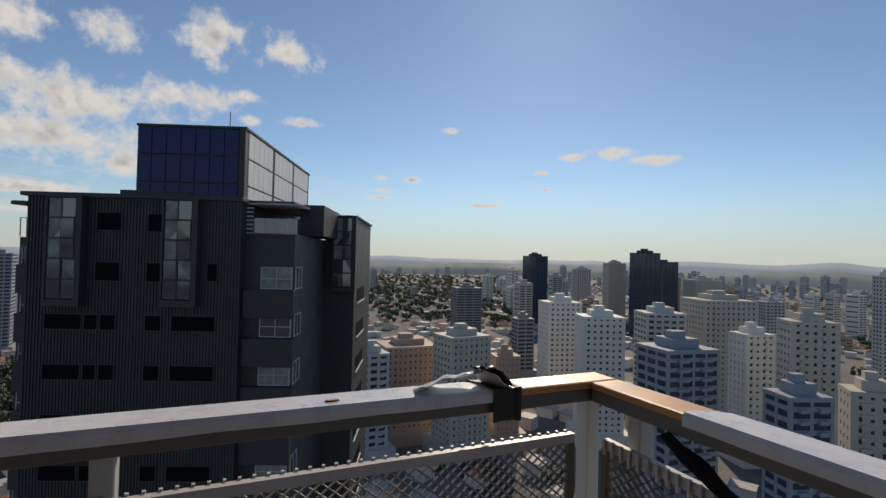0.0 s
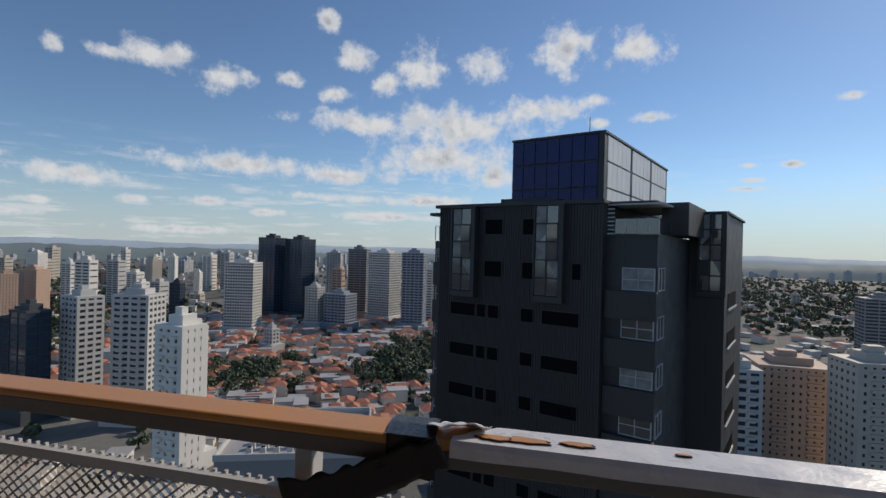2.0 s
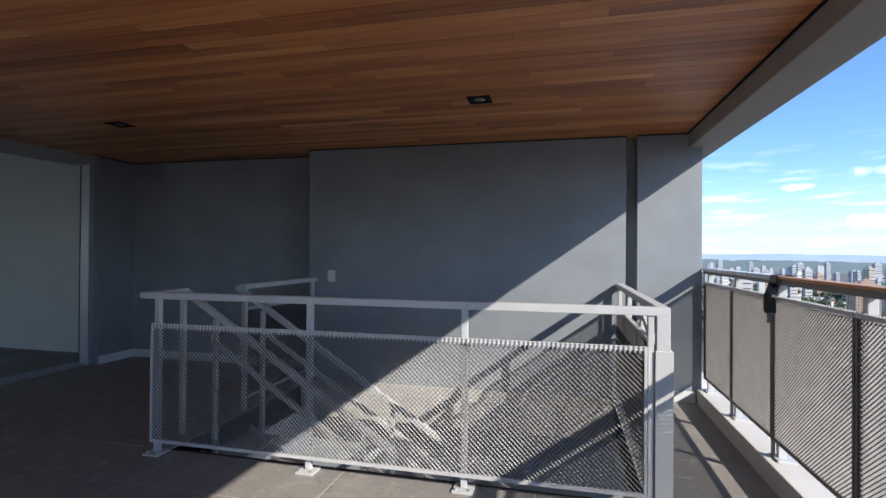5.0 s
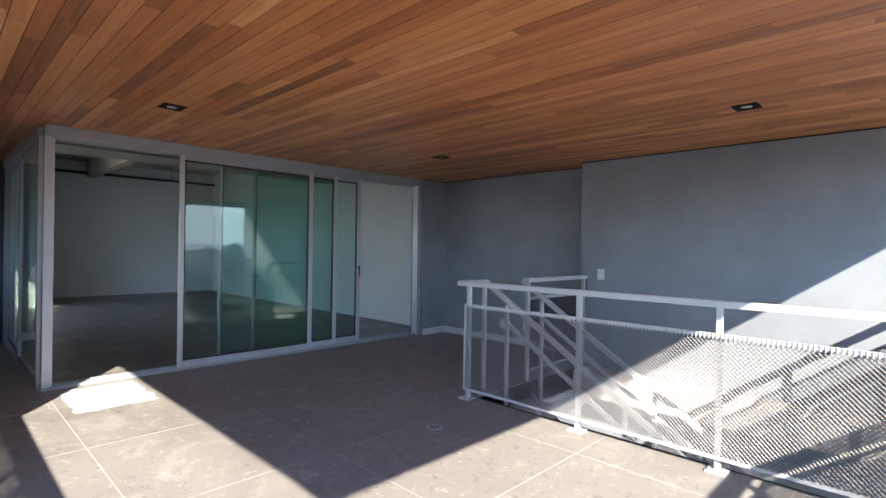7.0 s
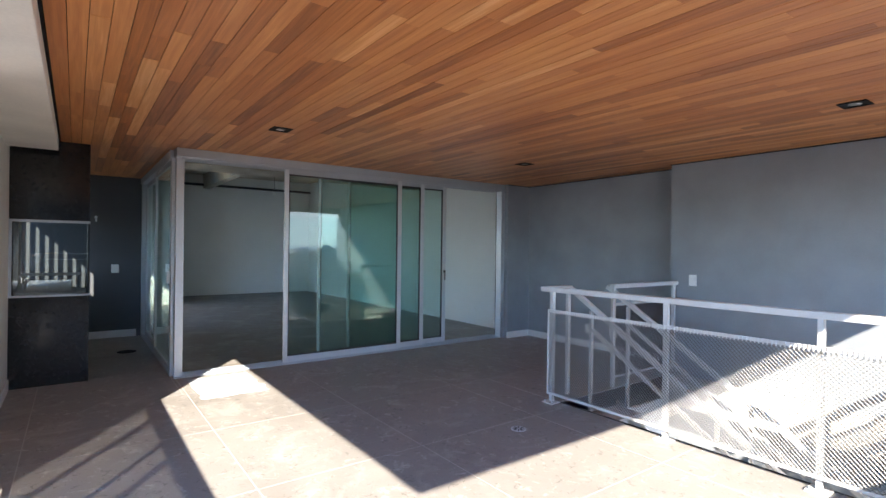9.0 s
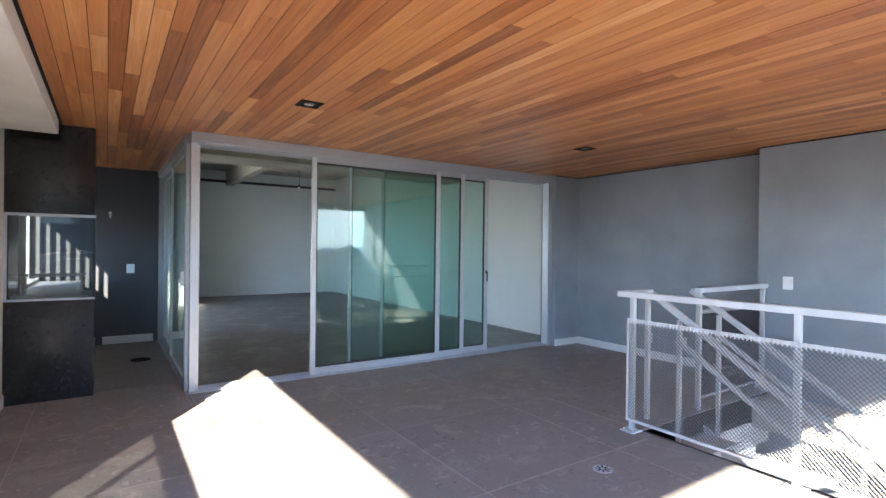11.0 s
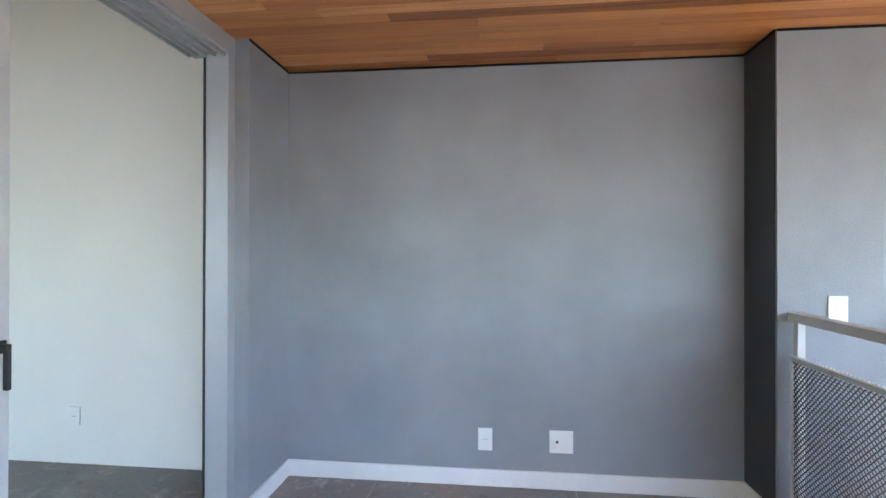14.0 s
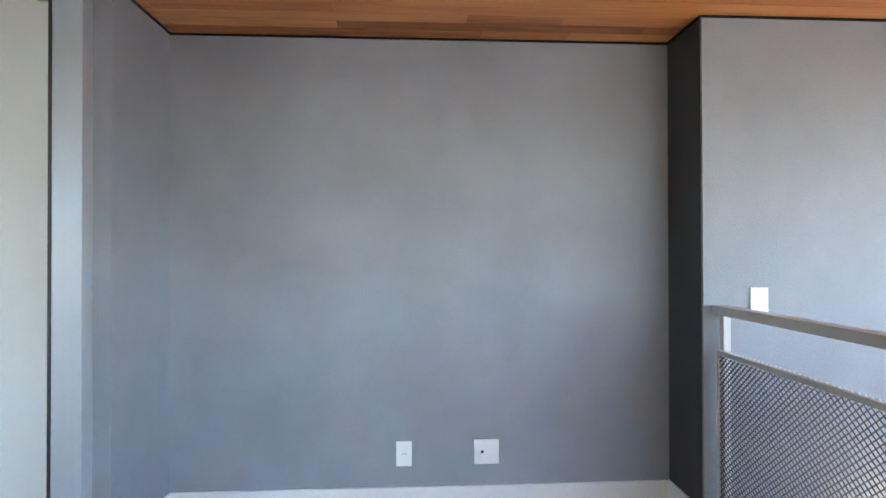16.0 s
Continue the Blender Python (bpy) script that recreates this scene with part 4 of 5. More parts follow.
for x in (-0.2, 0.16):
    bar_geo(V, F, (x, -0.24, 1.12), (x, 0.24, 1.12), 0.012, 0.012)
    for y in (-0.22, 0.22):
        bar_geo(V, F, (x, y, 0.95), (x, y, 1.12), 0.012, 0.012)
mesh_ob("grate", V, F, M_ALUW, grill)
tagged(grill, "black stone barbecue grill with a glass front", "grill")
counter = empty("passage_counter", (-7.6, -0.95, 0))
boxes("top", [(-0.9, -0.24, 0.88, 0.95, 0.24, 0.92)], M_ALUW, counter, bevel=0.003)
boxes("body", [(-0.88, -0.24, 0, 0.93, 0.22, 0.88)], M_BLACK, counter)
tagged(counter, "dark counter with a pale metal top behind the grill", "counter")
V, F = [], []
cyl_geo(V, F, (-8.65, -0.42, 1.86), 0.02, 0.03, 12, axis=0)
bar_geo(V, F, (-8.62, -0.42, 1.86), (-8.56, -0.42, 1.86), 0.016, 0.016)
bar_geo(V, F, (-8.57, -0.42, 1.865), (-8.57, -0.42, 1.79), 0.022, 0.022, (1, 0, 0))
tagged(mesh_ob("tap", V, F, M_ALUW, bevel=0.003), "small metal wall tap on the dark wall", "tap")


# ---- plates and outlets ----
def plate(name, w, h, marks, label, turn, at):
    """A wall plate in the xz plane facing -y."""
    e = empty(name, at)
    e.matrix_basis = pose(at[0], at[1], at[2], 0, 0, turn)
    boxes("cover", [(-w / 2, -0.009, -h / 2, w / 2, 0, h / 2)], M_PLATE, e, bevel=0.003)
    for kind, x, z in marks:
        if kind == "socket":
            V, F = [], []
            box_geo(V, F, x - 0.020, -0.0105, z - 0.011, x + 0.020, -0.009, z + 0.011)
            mesh_ob("socket", V, F, M_PLATE, e, bevel=0.001)
            V, F = [], []
            for dx in (-0.010, 0, 0.010):
                cyl_geo(V, F, (x + dx, -0.0112, z + (0.003 if dx == 0 else 0)), 0.0024, 0.001, 8, axis=1)
            mesh_ob("pin_hole", V, F, M_DARK, e)
        if kind == "dot":
            V, F = [], []
            cyl_geo(V, F, (x, -0.0108, z), 0.008, 0.002, 12, axis=1)
            mesh_ob("port", V, F, M_DARK, e)
        if kind == "blank":
            boxes("insert", [(x - 0.022, -0.0102, z - 0.011, x + 0.022, -0.009, z + 0.011)], M_PLATE, e, bevel=0.001)
        if kind == "key":
            boxes("rocker", [(x - 0.018, -0.012, z - 0.022, x + 0.018, -0.009, z + 0.022)], M_PLATE, e, bevel=0.002)
    return tagged(e, label, "wall plate")


plate("outlet_plate", 0.084, 0.132, [("socket", 0, 0)], "white plastic socket plate on the grey wall", 0, (-4.08, YR, 0.275))
plate("outlet_plate", 0.136, 0.132, [("dot", -0.024, 0), ("blank", 0.022, 0)], "white plastic double plate on the grey wall", 0, (-3.638, YR, 0.277))
plate("switch_plate", 0.09, 0.13, [("key", 0, 0)], "white plastic light switch above the guard", 0, (-2.346, YP, 1.107))
plate("outlet_plate", 0.084, 0.125, [("socket", 0, 0)], "white plastic socket plate on the off-white wall", 0, (-6.75, YR, 0.31))
plate("switch_plate", 0.10, 0.13, [("key", 0, 0)], "white plastic light switch on the dark wall", 90, (-8.65, -0.17, 1.07))

# floor drain
drain = empty("floor_drain", (-2.22, 2.215, 0))
V, F = [], []
cyl_geo(V, F, (0, 0, 0), 0.062, 0.004, 28)
mesh_ob("ring", V, F, M_ALUW, drain, bevel=0.001)
V, F = [], []
for i in range(8):
    a = i * math.pi / 4
    bar_geo(V, F, (0.015 * math.cos(a), 0.015 * math.sin(a), 0.0045), (0.05 * math.cos(a), 0.05 * math.sin(a), 0.0045), 0.009, 0.002)
mesh_ob("slot", V, F, M_DARK, drain)
tagged(drain, "round metal floor drain in the tiles", "floor drain")
V, F = [], []
cyl_geo(V, F, (-7.3, -0.1, 0.0), 0.11, 0.006, 24)
tagged(mesh_ob("drain_cover", V, F, M_DARK), "dark round cover on the passage floor", "drain cover")

# ---- dark apartment tower across the gap ----
M_TOWER = mat("charcoal_cladding", (0.036, 0.036, 0.037), 0.55, var=0.12, scale=0.8, fine=6, bump=0.1)
M_TWOPEN = mat("dark_window_opening", (0.004, 0.004, 0.005), 0.6, spec=0.05)
M_TWFRAME = mat("pale_window_frame", (0.45, 0.46, 0.47), 0.45)
M_SOLAR = mat("blue_glass_panel", (0.016, 0.028, 0.12), 0.30, var=0.2, scale=0.5, spec=0.25)
# Near-white base colour paints the sun glare on the plant room's side.
M_PANELGLARE = mat("glare_painted_panel", (0.90, 0.88, 0.82), 0.45, metal=0.0, var=0.08, scale=0.4)
M_CURTAIN = mat("curtain_behind_glass", (0.24, 0.24, 0.23), 0.7, var=0.5, scale=1.6)


def mirror_mat(name, base, rough, metal):
    m = mat(name, base, rough, metal=metal, var=0.15, scale=0.7, fine=3)
    return m


M_TWGLASS = mirror_mat("tower_glass", (0.13, 0.14, 0.15), 0.06, 0.75)
tower = empty("apartment_tower", (35.83, -1.78, 0))
tower.rotation_euler = (0, 0, radians(-111.8))
FL = 3.22


def tower_parts():
    zb = -92.0
    boxes("body", [(-13.58, 0, zb, 0, 26, 5.0), (0, 0.9, zb, 3.3, 12, 2.9), (3.2, 12, zb, 5.9, 25, 5.0), (-14.9, 1.2, zb, -13.58, 20, 2.3)], M_TOWER, tower)
    # parapets and roof plant
    boxes("roof", [(-13.9, -0.25, 4.95, 0.15, 26, 5.22), (-14.5, -0.2, 4.35, -13.5, 6, 4.6), (-9.0, 2, 5.2, -4.5, 5, 5.75), (0.1, 1.0, 4.95, 3.2, 12, 5.15), (2.6, 5.0, 3.0, 4.4, 12.2, 5.35), (3.1, 11.8, 5.0, 6.1, 25, 5.2)], M_TOWER, tower, bevel=0.03)
    # vertical ribs of the cladding
    V, F = [], []
    n = 66
    for i in range(n):
        x = -13.5 + i * 13.45 / n
        box_geo(V, F, x, -0.07, -40, x + 0.09, 0.0, 4.95)
    mesh_ob("ribs", V, F, M_TOWER, tower)["kind"] = "stuff"
    # openings: each is a dark reveal with a sill
    opens = [(-9.11, 2.85, -7.6, 3.97), (-5.88, 2.83, -4.85, 3.96), (-9.11, -0.41, -7.6, 0.77), (-5.88, -0.41, -4.85, 0.77), (-2.03, -0.29, -1.41, 0.80)]
    for k in range(9):
        z = -2.63 - FL * k
        opens += [(-12.2, z - 0.95, -9.9, z), (-9.7, z - 0.95, -8.9, z), (-8.7, z - 0.95, -7.77, z), (-5.88, z - 0.95, -4.9, z), (-4.2, z - 0.95, -1.46, z)]
    for x0, z0, x1, z1 in opens:
        w = empty("window", (x0, -0.085, z0))
        w.parent = tower
        boxes("opening", [(0, 0, 0, x1 - x0, 0.03, z1 - z0)], M_TWOPEN, w)
        boxes("frame", [(-0.06, -0.05, -0.07, x1 - x0 + 0.06, 0.02, 0), (-0.06, -0.05, z1 - z0, x1 - x0 + 0.06, 0.02, z1 - z0 + 0.06), (-0.06, -0.05, 0, 0, 0.02, z1 - z0), (x1 - x0, -0.05, 0, x1 - x0 + 0.06, 0.02, z1 - z0)], M_TOWER, w)
    # glass bays
    for x0, x1, z0, z1, y in ((-11.83, -10.06, -1.63, 4.85, -0.7), (-4.62, -2.85, -1.55, 4.87, -0.7), (4.1, 5.7, -1.2, 4.95, 11.2)):
        w = empty("bay_window", (x0, y, z0))
        w.parent = tower
        W, D, HH = x1 - x0, 0.72, z1 - z0
        boxes("bay_frame", [(-0.1, -0.02, -0.45, W + 0.35, D, 0), (-0.1, -0.02, HH, W + 0.35, D, HH + 0.15), (-0.12, -0.03, 0, 0, D, HH), (W, -0.03, 0, W + 0.35, D, HH)], M_TOWER, w, bevel=0.02)
        rows = 5
        for r in range(rows):
            for c in range(2):
                g = boxes("pane", [(0.05 + c * W / 2, 0.03, r * HH / rows + 0.06, (c + 1) * W / 2 - 0.05, 0.06, (r + 1) * HH / rows - 0.06)], M_TWGLASS, w)
                g.rotation_euler = (radians(random.Random(r * 7 + c).uniform(-1.5, 1.5)), 0, radians(random.Random(r + c * 5).uniform(-2.5, 2.5)))
        boxes("mullion", [(W / 2 - 0.05, 0, 0, W / 2 + 0.05, 0.05, HH)] + [(0, 0, r * HH / rows - 0.05, W, 0.05, r * HH / rows + 0.05) for r in range(1, rows)], M_TOWER, w)
        boxes("curtain", [(0.05, 0.09, 0.05, W - 0.05, 0.12, HH - 0.05)], M_CURTAIN, w)
    # corner terrace: glass rail, pergola, louvres
    t = empty("roof_terrace", (0, 0.9, 2.9))
    t.parent = tower
    boxes("coping", [(-0.05, -0.15, -0.12, 3.42, 0.1, 0.0), (3.3, 0.0, -0.12, 3.42, 5, 0.0)], M_TOWER, t)
    for i in range(4):
        boxes("glass_rail", [(0.62 + i * 0.70, -0.08, 0.05, 1.27 + i * 0.70, -0.05, 1.05)], M_TWGLASS, t)
    boxes("rail_post", [(0.58 + i * 0.70, -0.10, 0, 0.62 + i * 0.70, -0.04, 1.08) for i in range(5)], M_TWFRAME, t)
    for i in range(4):
        boxes("glass_rail", [(3.34, 0.1 + i * 0.8, 0.05, 3.37, 0.85 + i * 0.8, 1.05)], M_TWGLASS, t)
    boxes("pergola_slat", [(0.2, 0.1 + i * 0.55, 2.0, 3.6, 0.22 + i * 0.55, 2.12) for i in range(6)], M_TWFRAME, t)
    boxes("louvre", [(0.05, -0.05 + i * 0.0, 0.0 + i * 0.28, 0.5, 0.02, 0.10 + i * 0.28) for i in range(8)], M_TWFRAME, t)
    # stacked windows and balcony fronts of the wing
    for k in range(10):
        z = 0.62 - FL * k
        w = empty("window", (1.17, 0.88, z - 1.37))
        w.parent = tower
        boxes("opening", [(0, -0.03, 0, 1.98, 0.0, 1.37)], M_TWGLASS if k % 2 else M_CURTAIN, w)
        boxes("frame", [(-0.05, -0.1, -0.06, 2.05, 0.0, 0), (-0.05, -0.1, 1.37, 2.05, 0.0, 1.43), (-0.05, -0.1, 0, 0, 0, 1.37), (0.97, -0.08, 0, 1.02, -0.03, 1.37), (1.98, -0.1, 0, 2.05, 0, 1.37), (0, -0.07, 0.62, 1.98, -0.03, 0.67)], M_TWFRAME, w)
        boxes("balcony_front", [(-1.1, -0.45, -2.0, 2.25, -0.02, -0.12)], M_TOWER, w, bevel=0.02)
        v = empty("side_window", (3.3, 1.2, z - 1.37))
        v.parent = tower
        boxes("opening", [(0, 0, 0, 0.03, 1.6, 1.4)], M_TWGLASS, v)
        boxes("frame", [(0.0, -0.06, -0.06, 0.1, 1.66, 0), (0, -0.06, 1.4, 0.1, 1.66, 1.46), (0, 0.78, 0, 0.08, 0.84, 1.4), (0, -0.06, 0, 0.1, 0, 1.4), (0, 1.6, 0, 0.1, 1.66, 1.4)], M_TWFRAME, v)
        b = empty("balcony", (-14.87, 1.0, z - 2.05))
        b.parent = tower
        boxes("front", [(0, -0.1, 0, 1.28, 1.2, 1.9)], M_TOWER, b, bevel=0.02)
        boxes("window_pane", [(0.2, 0.15, 1.95, 1.25, 0.18, FL - 0.1)], M_TWGLASS, b)
        boxes("frame", [(0.2, 0.08, 1.93, 0.26, 0.18, FL - 0.1), (0.7, 0.08, 1.93, 0.76, 0.18, FL - 0.1), (0.2, 0.08, 2.4, 1.25, 0.16, 2.46)], M_TWFRAME, b)
        q = empty("end_window", (5.9, 14.0, z - 3.4))
        q.parent = tower
        boxes("opening", [(0.0, 0, 0, 0.04, 5.5, 1.3)], M_TWOPEN, q)
        boxes("sill", [(0, -0.1, -0.15, 0.15, 5.6, 0)], M_TWFRAME, q)
    c = empty("corner_rail", (-14.8, 1.0, 2.35))
    c.parent = tower
    boxes("post", [(i * 0.42, 0, 0, i * 0.42 + 0.05, 0.05, 1.25) for i in range(4)] + [(0, 0, 1.2, 1.3, 0.05, 1.25)], M_TWFRAME, c)
    # plant room clad in blue glass; side panels have sun glare painted near-white
    p = empty("plant_room", (-10.2, 6, 4.7))
    p.parent = tower
    boxes("core", [(0.02, 0.05, 0, 8.16, 22, 6.6)], M_TOWER, p)
    for r in range(3):
        for cc in range(7):
            boxes("blue_panel", [(0.06 + cc * 1.10, -0.04, 0.10 + r * 2.15, 1.10 + cc * 1.10, 0.05, 2.10 + r * 2.15)], M_SOLAR, p, bevel=0.015)
        for s in range(3):
            for cc in range(5):
                y0 = 0.8 + s * 7.0 + cc * 1.27
                boxes("glare_panel", [(8.16, y0, 0.10 + r * 2.15, 8.24, y0 + 1.21, 2.10 + r * 2.15)], M_PANELGLARE, p)
    boxes("edge", [(-0.05, -0.06, 6.5, 8.3, 22, 6.68), (7.78, -0.05, 0, 8.22, 0.6, 6.5)], M_TOWER, p)
    V, F = [], []
    bar_geo(V, F, (6.6, 1.0, 6.6), (6.6, 1.0, 8.1), 0.05, 0.05, (1, 0, 0))
    mesh_ob("aerial", V, F, M_TOWER, p)


tower_parts()
tagged(tower, "dark ribbed apartment tower with glass bays and a blue-panelled plant room", "apartment building")

# ---- the city ----
ZC = -90.0


def facade_mat(name, base, var=0.08):
    return mat(name, base, 0.7, var=var, scale=0.08, fine=1.2)


M_FAC = [facade_mat("white_render", (0.76, 0.73, 0.66)), facade_mat("white_concrete", (0.68, 0.66, 0.61)), facade_mat("pale_grey_render", (0.54, 0.53, 0.50)),
         facade_mat("smoked_glass_frame", (0.06, 0.07, 0.075)), facade_mat("grey_concrete", (0.28, 0.28, 0.28)), facade_mat("blue_grey_render", (0.30, 0.33, 0.37)),
         facade_mat("beige_render", (0.55, 0.49, 0.41)), facade_mat("salmon_render", (0.50, 0.35, 0.265))]
M_WIN = mat("city_window_glass", (0.045, 0.055, 0.07), 0.12, var=0.3, scale=0.5, fine=3)
M_WINB = mat("blue_city_glass", (0.03, 0.06, 0.10), 0.08, var=0.3, scale=0.4)
M_RED = mat("clay_roof_tile", (0.46, 0.18, 0.11), 0.85, var=0.3, scale=0.15, fine=2)
M_LOWW = mat("pale_house_wall", (0.72, 0.68, 0.62), 0.8, var=0.25, scale=0.03)
M_ROOFG = mat("grey_sheet_roof", (0.42, 0.41, 0.40), 0.7, var=0.3, scale=0.03)
M_LEAF = mat("city_foliage", (0.062, 0.090, 0.042), 0.7, var=0.45, scale=0.12, fine=1.5)
M_ROAD = mat("asphalt", (0.06, 0.06, 0.062), 0.85, var=0.2, scale=0.05)


# Paler, bluer render paints distance haze on towers past 1500 m.
M_FARHAZE = facade_mat("far_haze_tint", (0.48, 0.49, 0.50))


def ground_mat():
    m = mat("city_ground", (0.17, 0.165, 0.15), 0.9, var=0.3, scale=0.02, fine=0.3, stain=(0.035, 0.055, 0.025), stain_amount=0.9)
    return m


def city_block(x, y, w, d, h, style, seed):
    """A residential or office tower: glass core, floor bands, piers, roof house."""
    e = empty("tower_block", (x, y, ZC))
    rnd = random.Random(seed)
    e.rotation_euler = (0, 0, radians(rnd.choice((-14, -8, 6, 12))) if y > 60 else math.atan2(y, x) + radians(rnd.choice((18, 24, 33, 40))))
    wall = M_FAC[style]
    glass = M_WINB if style in (3, 5) else M_WIN
    fl = 3.0 if style != 3 else 3.6
    n = max(2, int(h / fl))
    fl = h / n
    X, Y = d / 2, w / 2
    boxes("core", [(-X + 0.35, -Y + 0.35, 0, X - 0.35, Y - 0.35, h - 0.3)], glass, e)
    V, F = [], []
    band = {0: 0.58, 1: 0.40, 2: 0.50, 3: 0.14, 4: 0.45, 5: 0.42, 6: 0.58, 7: 0.60}[style] * fl
    for i in range(n):
        z = i * fl
        box_geo(V, F, -X, -Y, z, X, -Y + 0.3, z + band); box_geo(V, F, -X, Y - 0.3, z, X, Y, z + band)
        box_geo(V, F, -X, -Y + 0.3, z, -X + 0.3, Y - 0.3, z + band); box_geo(V, F, X - 0.3, -Y + 0.3, z, X, Y - 0.3, z + band)
    box_geo(V, F, -X - 0.1, -Y - 0.1, h - 0.5, X + 0.1, Y + 0.1, h + 0.7)
    mesh_ob("floor_bands", V, F, wall, e)
    V, F = [], []
    step = {0: 3.4, 1: 2.6, 2: 4.2, 3: 6.0, 4: 9.0, 5: 5.0, 6: 3.2, 7: 2.8}[style]
    wide = {0: 1.9, 1: 0.7, 2: 1.3, 3: 0.4, 4: 0.8, 5: 0.9, 6: 1.8, 7: 1.7}[style]
    for side, length in ((0, w), (1, d)):
        k = max(2, round(length / step))
        for i in range(k + 1):
            c = -length / 2 + wide / 2 + i * (length - wide) / k
            a, b = c - wide / 2, c + wide / 2
            if side == 0:
                box_geo(V, F, -X - 0.02, a, 0, -X + 0.33, b, h); box_geo(V, F, X - 0.33, a, 0, X + 0.02, b, h)
            else:
                box_geo(V, F, a, -Y - 0.02, 0, b, -Y + 0.33, h); box_geo(V, F, a, Y - 0.33, 0, b, Y + 0.02, h)
    mesh_ob("piers", V, F, wall, e)
    if style in (0, 2, 5, 6, 7):   # balconies on the sides that face us
        V, F = [], []
        for i in range(1, n):
            for c in (-0.22, 0.22):
                box_geo(V, F, -X - 1.1, (c - 0.1) * w, i * fl - 0.12, -X, (c + 0.1) * w, i * fl + 0.95)
        mesh_ob("balconies", V, F, wall, e)["kind"] = "stuff"
    V, F = [], []
    box_geo(V, F, -X * 0.5, -Y * 0.55, h + 0.4, X * 0.6, Y * 0.5, h + 3.6)
    box_geo(V, F, -X * 0.2, -Y * 0.2, h + 3.6, X * 0.3, Y * 0.3, h + 5.8)
    mesh_ob("roof_house", V, F, wall, e)
    box = boxes("podium", [(-X - 3, -Y - 3, 0, X + 3, Y + 3, 7)], wall, e)
    words = ["white rendered", "white gridded", "pale grey", "dark glass", "grey concrete", "blue-grey glazed", "beige rendered", "salmon rendered"][style]
    tagged(e, words + " tower block with rows of windows in the city", "tower block", "tower blocks of the city")
    return e

TOWERS_A = [
    (458, 329, 29.8, 23.8, 72.3, 1),
    (572, 370, 26.3, 21.0, 100.5, 3),
    (579, 334, 29.3, 23.5, 99.6, 3),
    (516, 278, 17.0, 13.6, 45.2, 2),
    (521, 249, 28.8, 23.0, 38.5, 5),
    (627, 273, 25.2, 20.2, 88.9, 4),
    (601, 227, 32.1, 25.7, 85.2, 1),
    (554, 173, 25.1, 20.1, 86.5, 5),
    (128, 113, 11.0, 8.8, 66.5, 0),
    (470, 422, 12.3, 9.8, 46.4, 3),
    (384, 247, 10.6, 8.5, 19.3, 2),
    (732, 361, 22.6, 18.1, 81.6, 2),
    (670, 611, 11.1, 8.9, 69.2, 0),
    (710, 597, 10.6, 8.4, 43.2, 0),
]
TOWERS_B = [
    (531, -271, 30.6, 24.5, 57.5, 4),
    (611, -423, 29.0, 23.2, 97.8, 3),
    (513, -555, 44.5, 35.6, 93.8, 3),
    (450, -469, 26.8, 21.4, 103.5, 3),
    (262, -201, 22.0, 17.6, 65.4, 0),
    (202, -180, 20.7, 16.6, 63.7, 0),
    (606, -568, 27.9, 22.4, 90.2, 6),
    (724, -602, 26.3, 21.0, 78.5, 2),
    (202, -222, 21.3, 17.1, 64.6, 2),
    (205, -272, 31.9, 25.5, 70.8, 6),
    (157, -232, 15.2, 12.1, 59.3, 0),
    (121, -141, 19.6, 15.7, 63.6, 5),
    (124, -217, 16.9, 13.5, 69.6, 6),
    (84, -143, 12.1, 9.7, 57.3, 5),
]
TOWERS_C = [
    (81, -172, 12.6, 10.1, 56.4, 6),
    (244, -91, 27.6, 22.1, 46.9, 7),
    (215, -108, 21.6, 17.2, 55.1, 6),
    (218, -134, 12.7, 10.2, 43.4, 7),
    (221, -65, 14.4, 11.5, 47.9, 2),
    (334, -221, 14.2, 11.4, 45.9, 4),
    (205, -457, 14.4, 11.5, 85.8, 2),
    (435, -549, 33.7, 27.0, 72.4, 6),
    (323, -506, 19.7, 15.7, 56.1, 2),
    (214, 252, 16.7, 13.4, 61.5, 2),
    (212, 213, 18.8, 15.1, 64.2, 2),
    (175, 149, 9.2, 7.3, 57.1, 0),
    (230, 352, 16.7, 13.4, 48.1, 5),
    (211, 292, 13.2, 10.6, 48.7, 3),
]
TOWERS_D = [
    (275, 551, 23.0, 18.4, 63.5, 7),
    (324, 575, 10.6, 8.5, 58.0, 0),
    (446, 598, 24.3, 19.4, 56.1, 7),
    (363, 581, 15.6, 12.4, 49.4, 7),
    (672, 650, 19.2, 15.4, 63.0, 6),
    (762, 1014, 26.0, 20.8, 64.0, 0),
    (300, 617, 14.1, 11.3, 57.7, 7),
    (386, 554, 18.2, 14.5, 55.1, 7),
    (251, 707, 8.2, 6.6, 40.7, 0),
    (140, 277, 13.9, 11.2, 58.6, 2),
    (141, 219, 11.2, 9.0, 61.8, 2),
    (197, 265, 14.4, 11.5, 55.0, 3),
    (284, 832, 8.9, 7.1, 52.4, 0),
]
for k, row in enumerate(TOWERS_A + TOWERS_B + TOWERS_C + TOWERS_D):
    city_block(*row, seed=k)


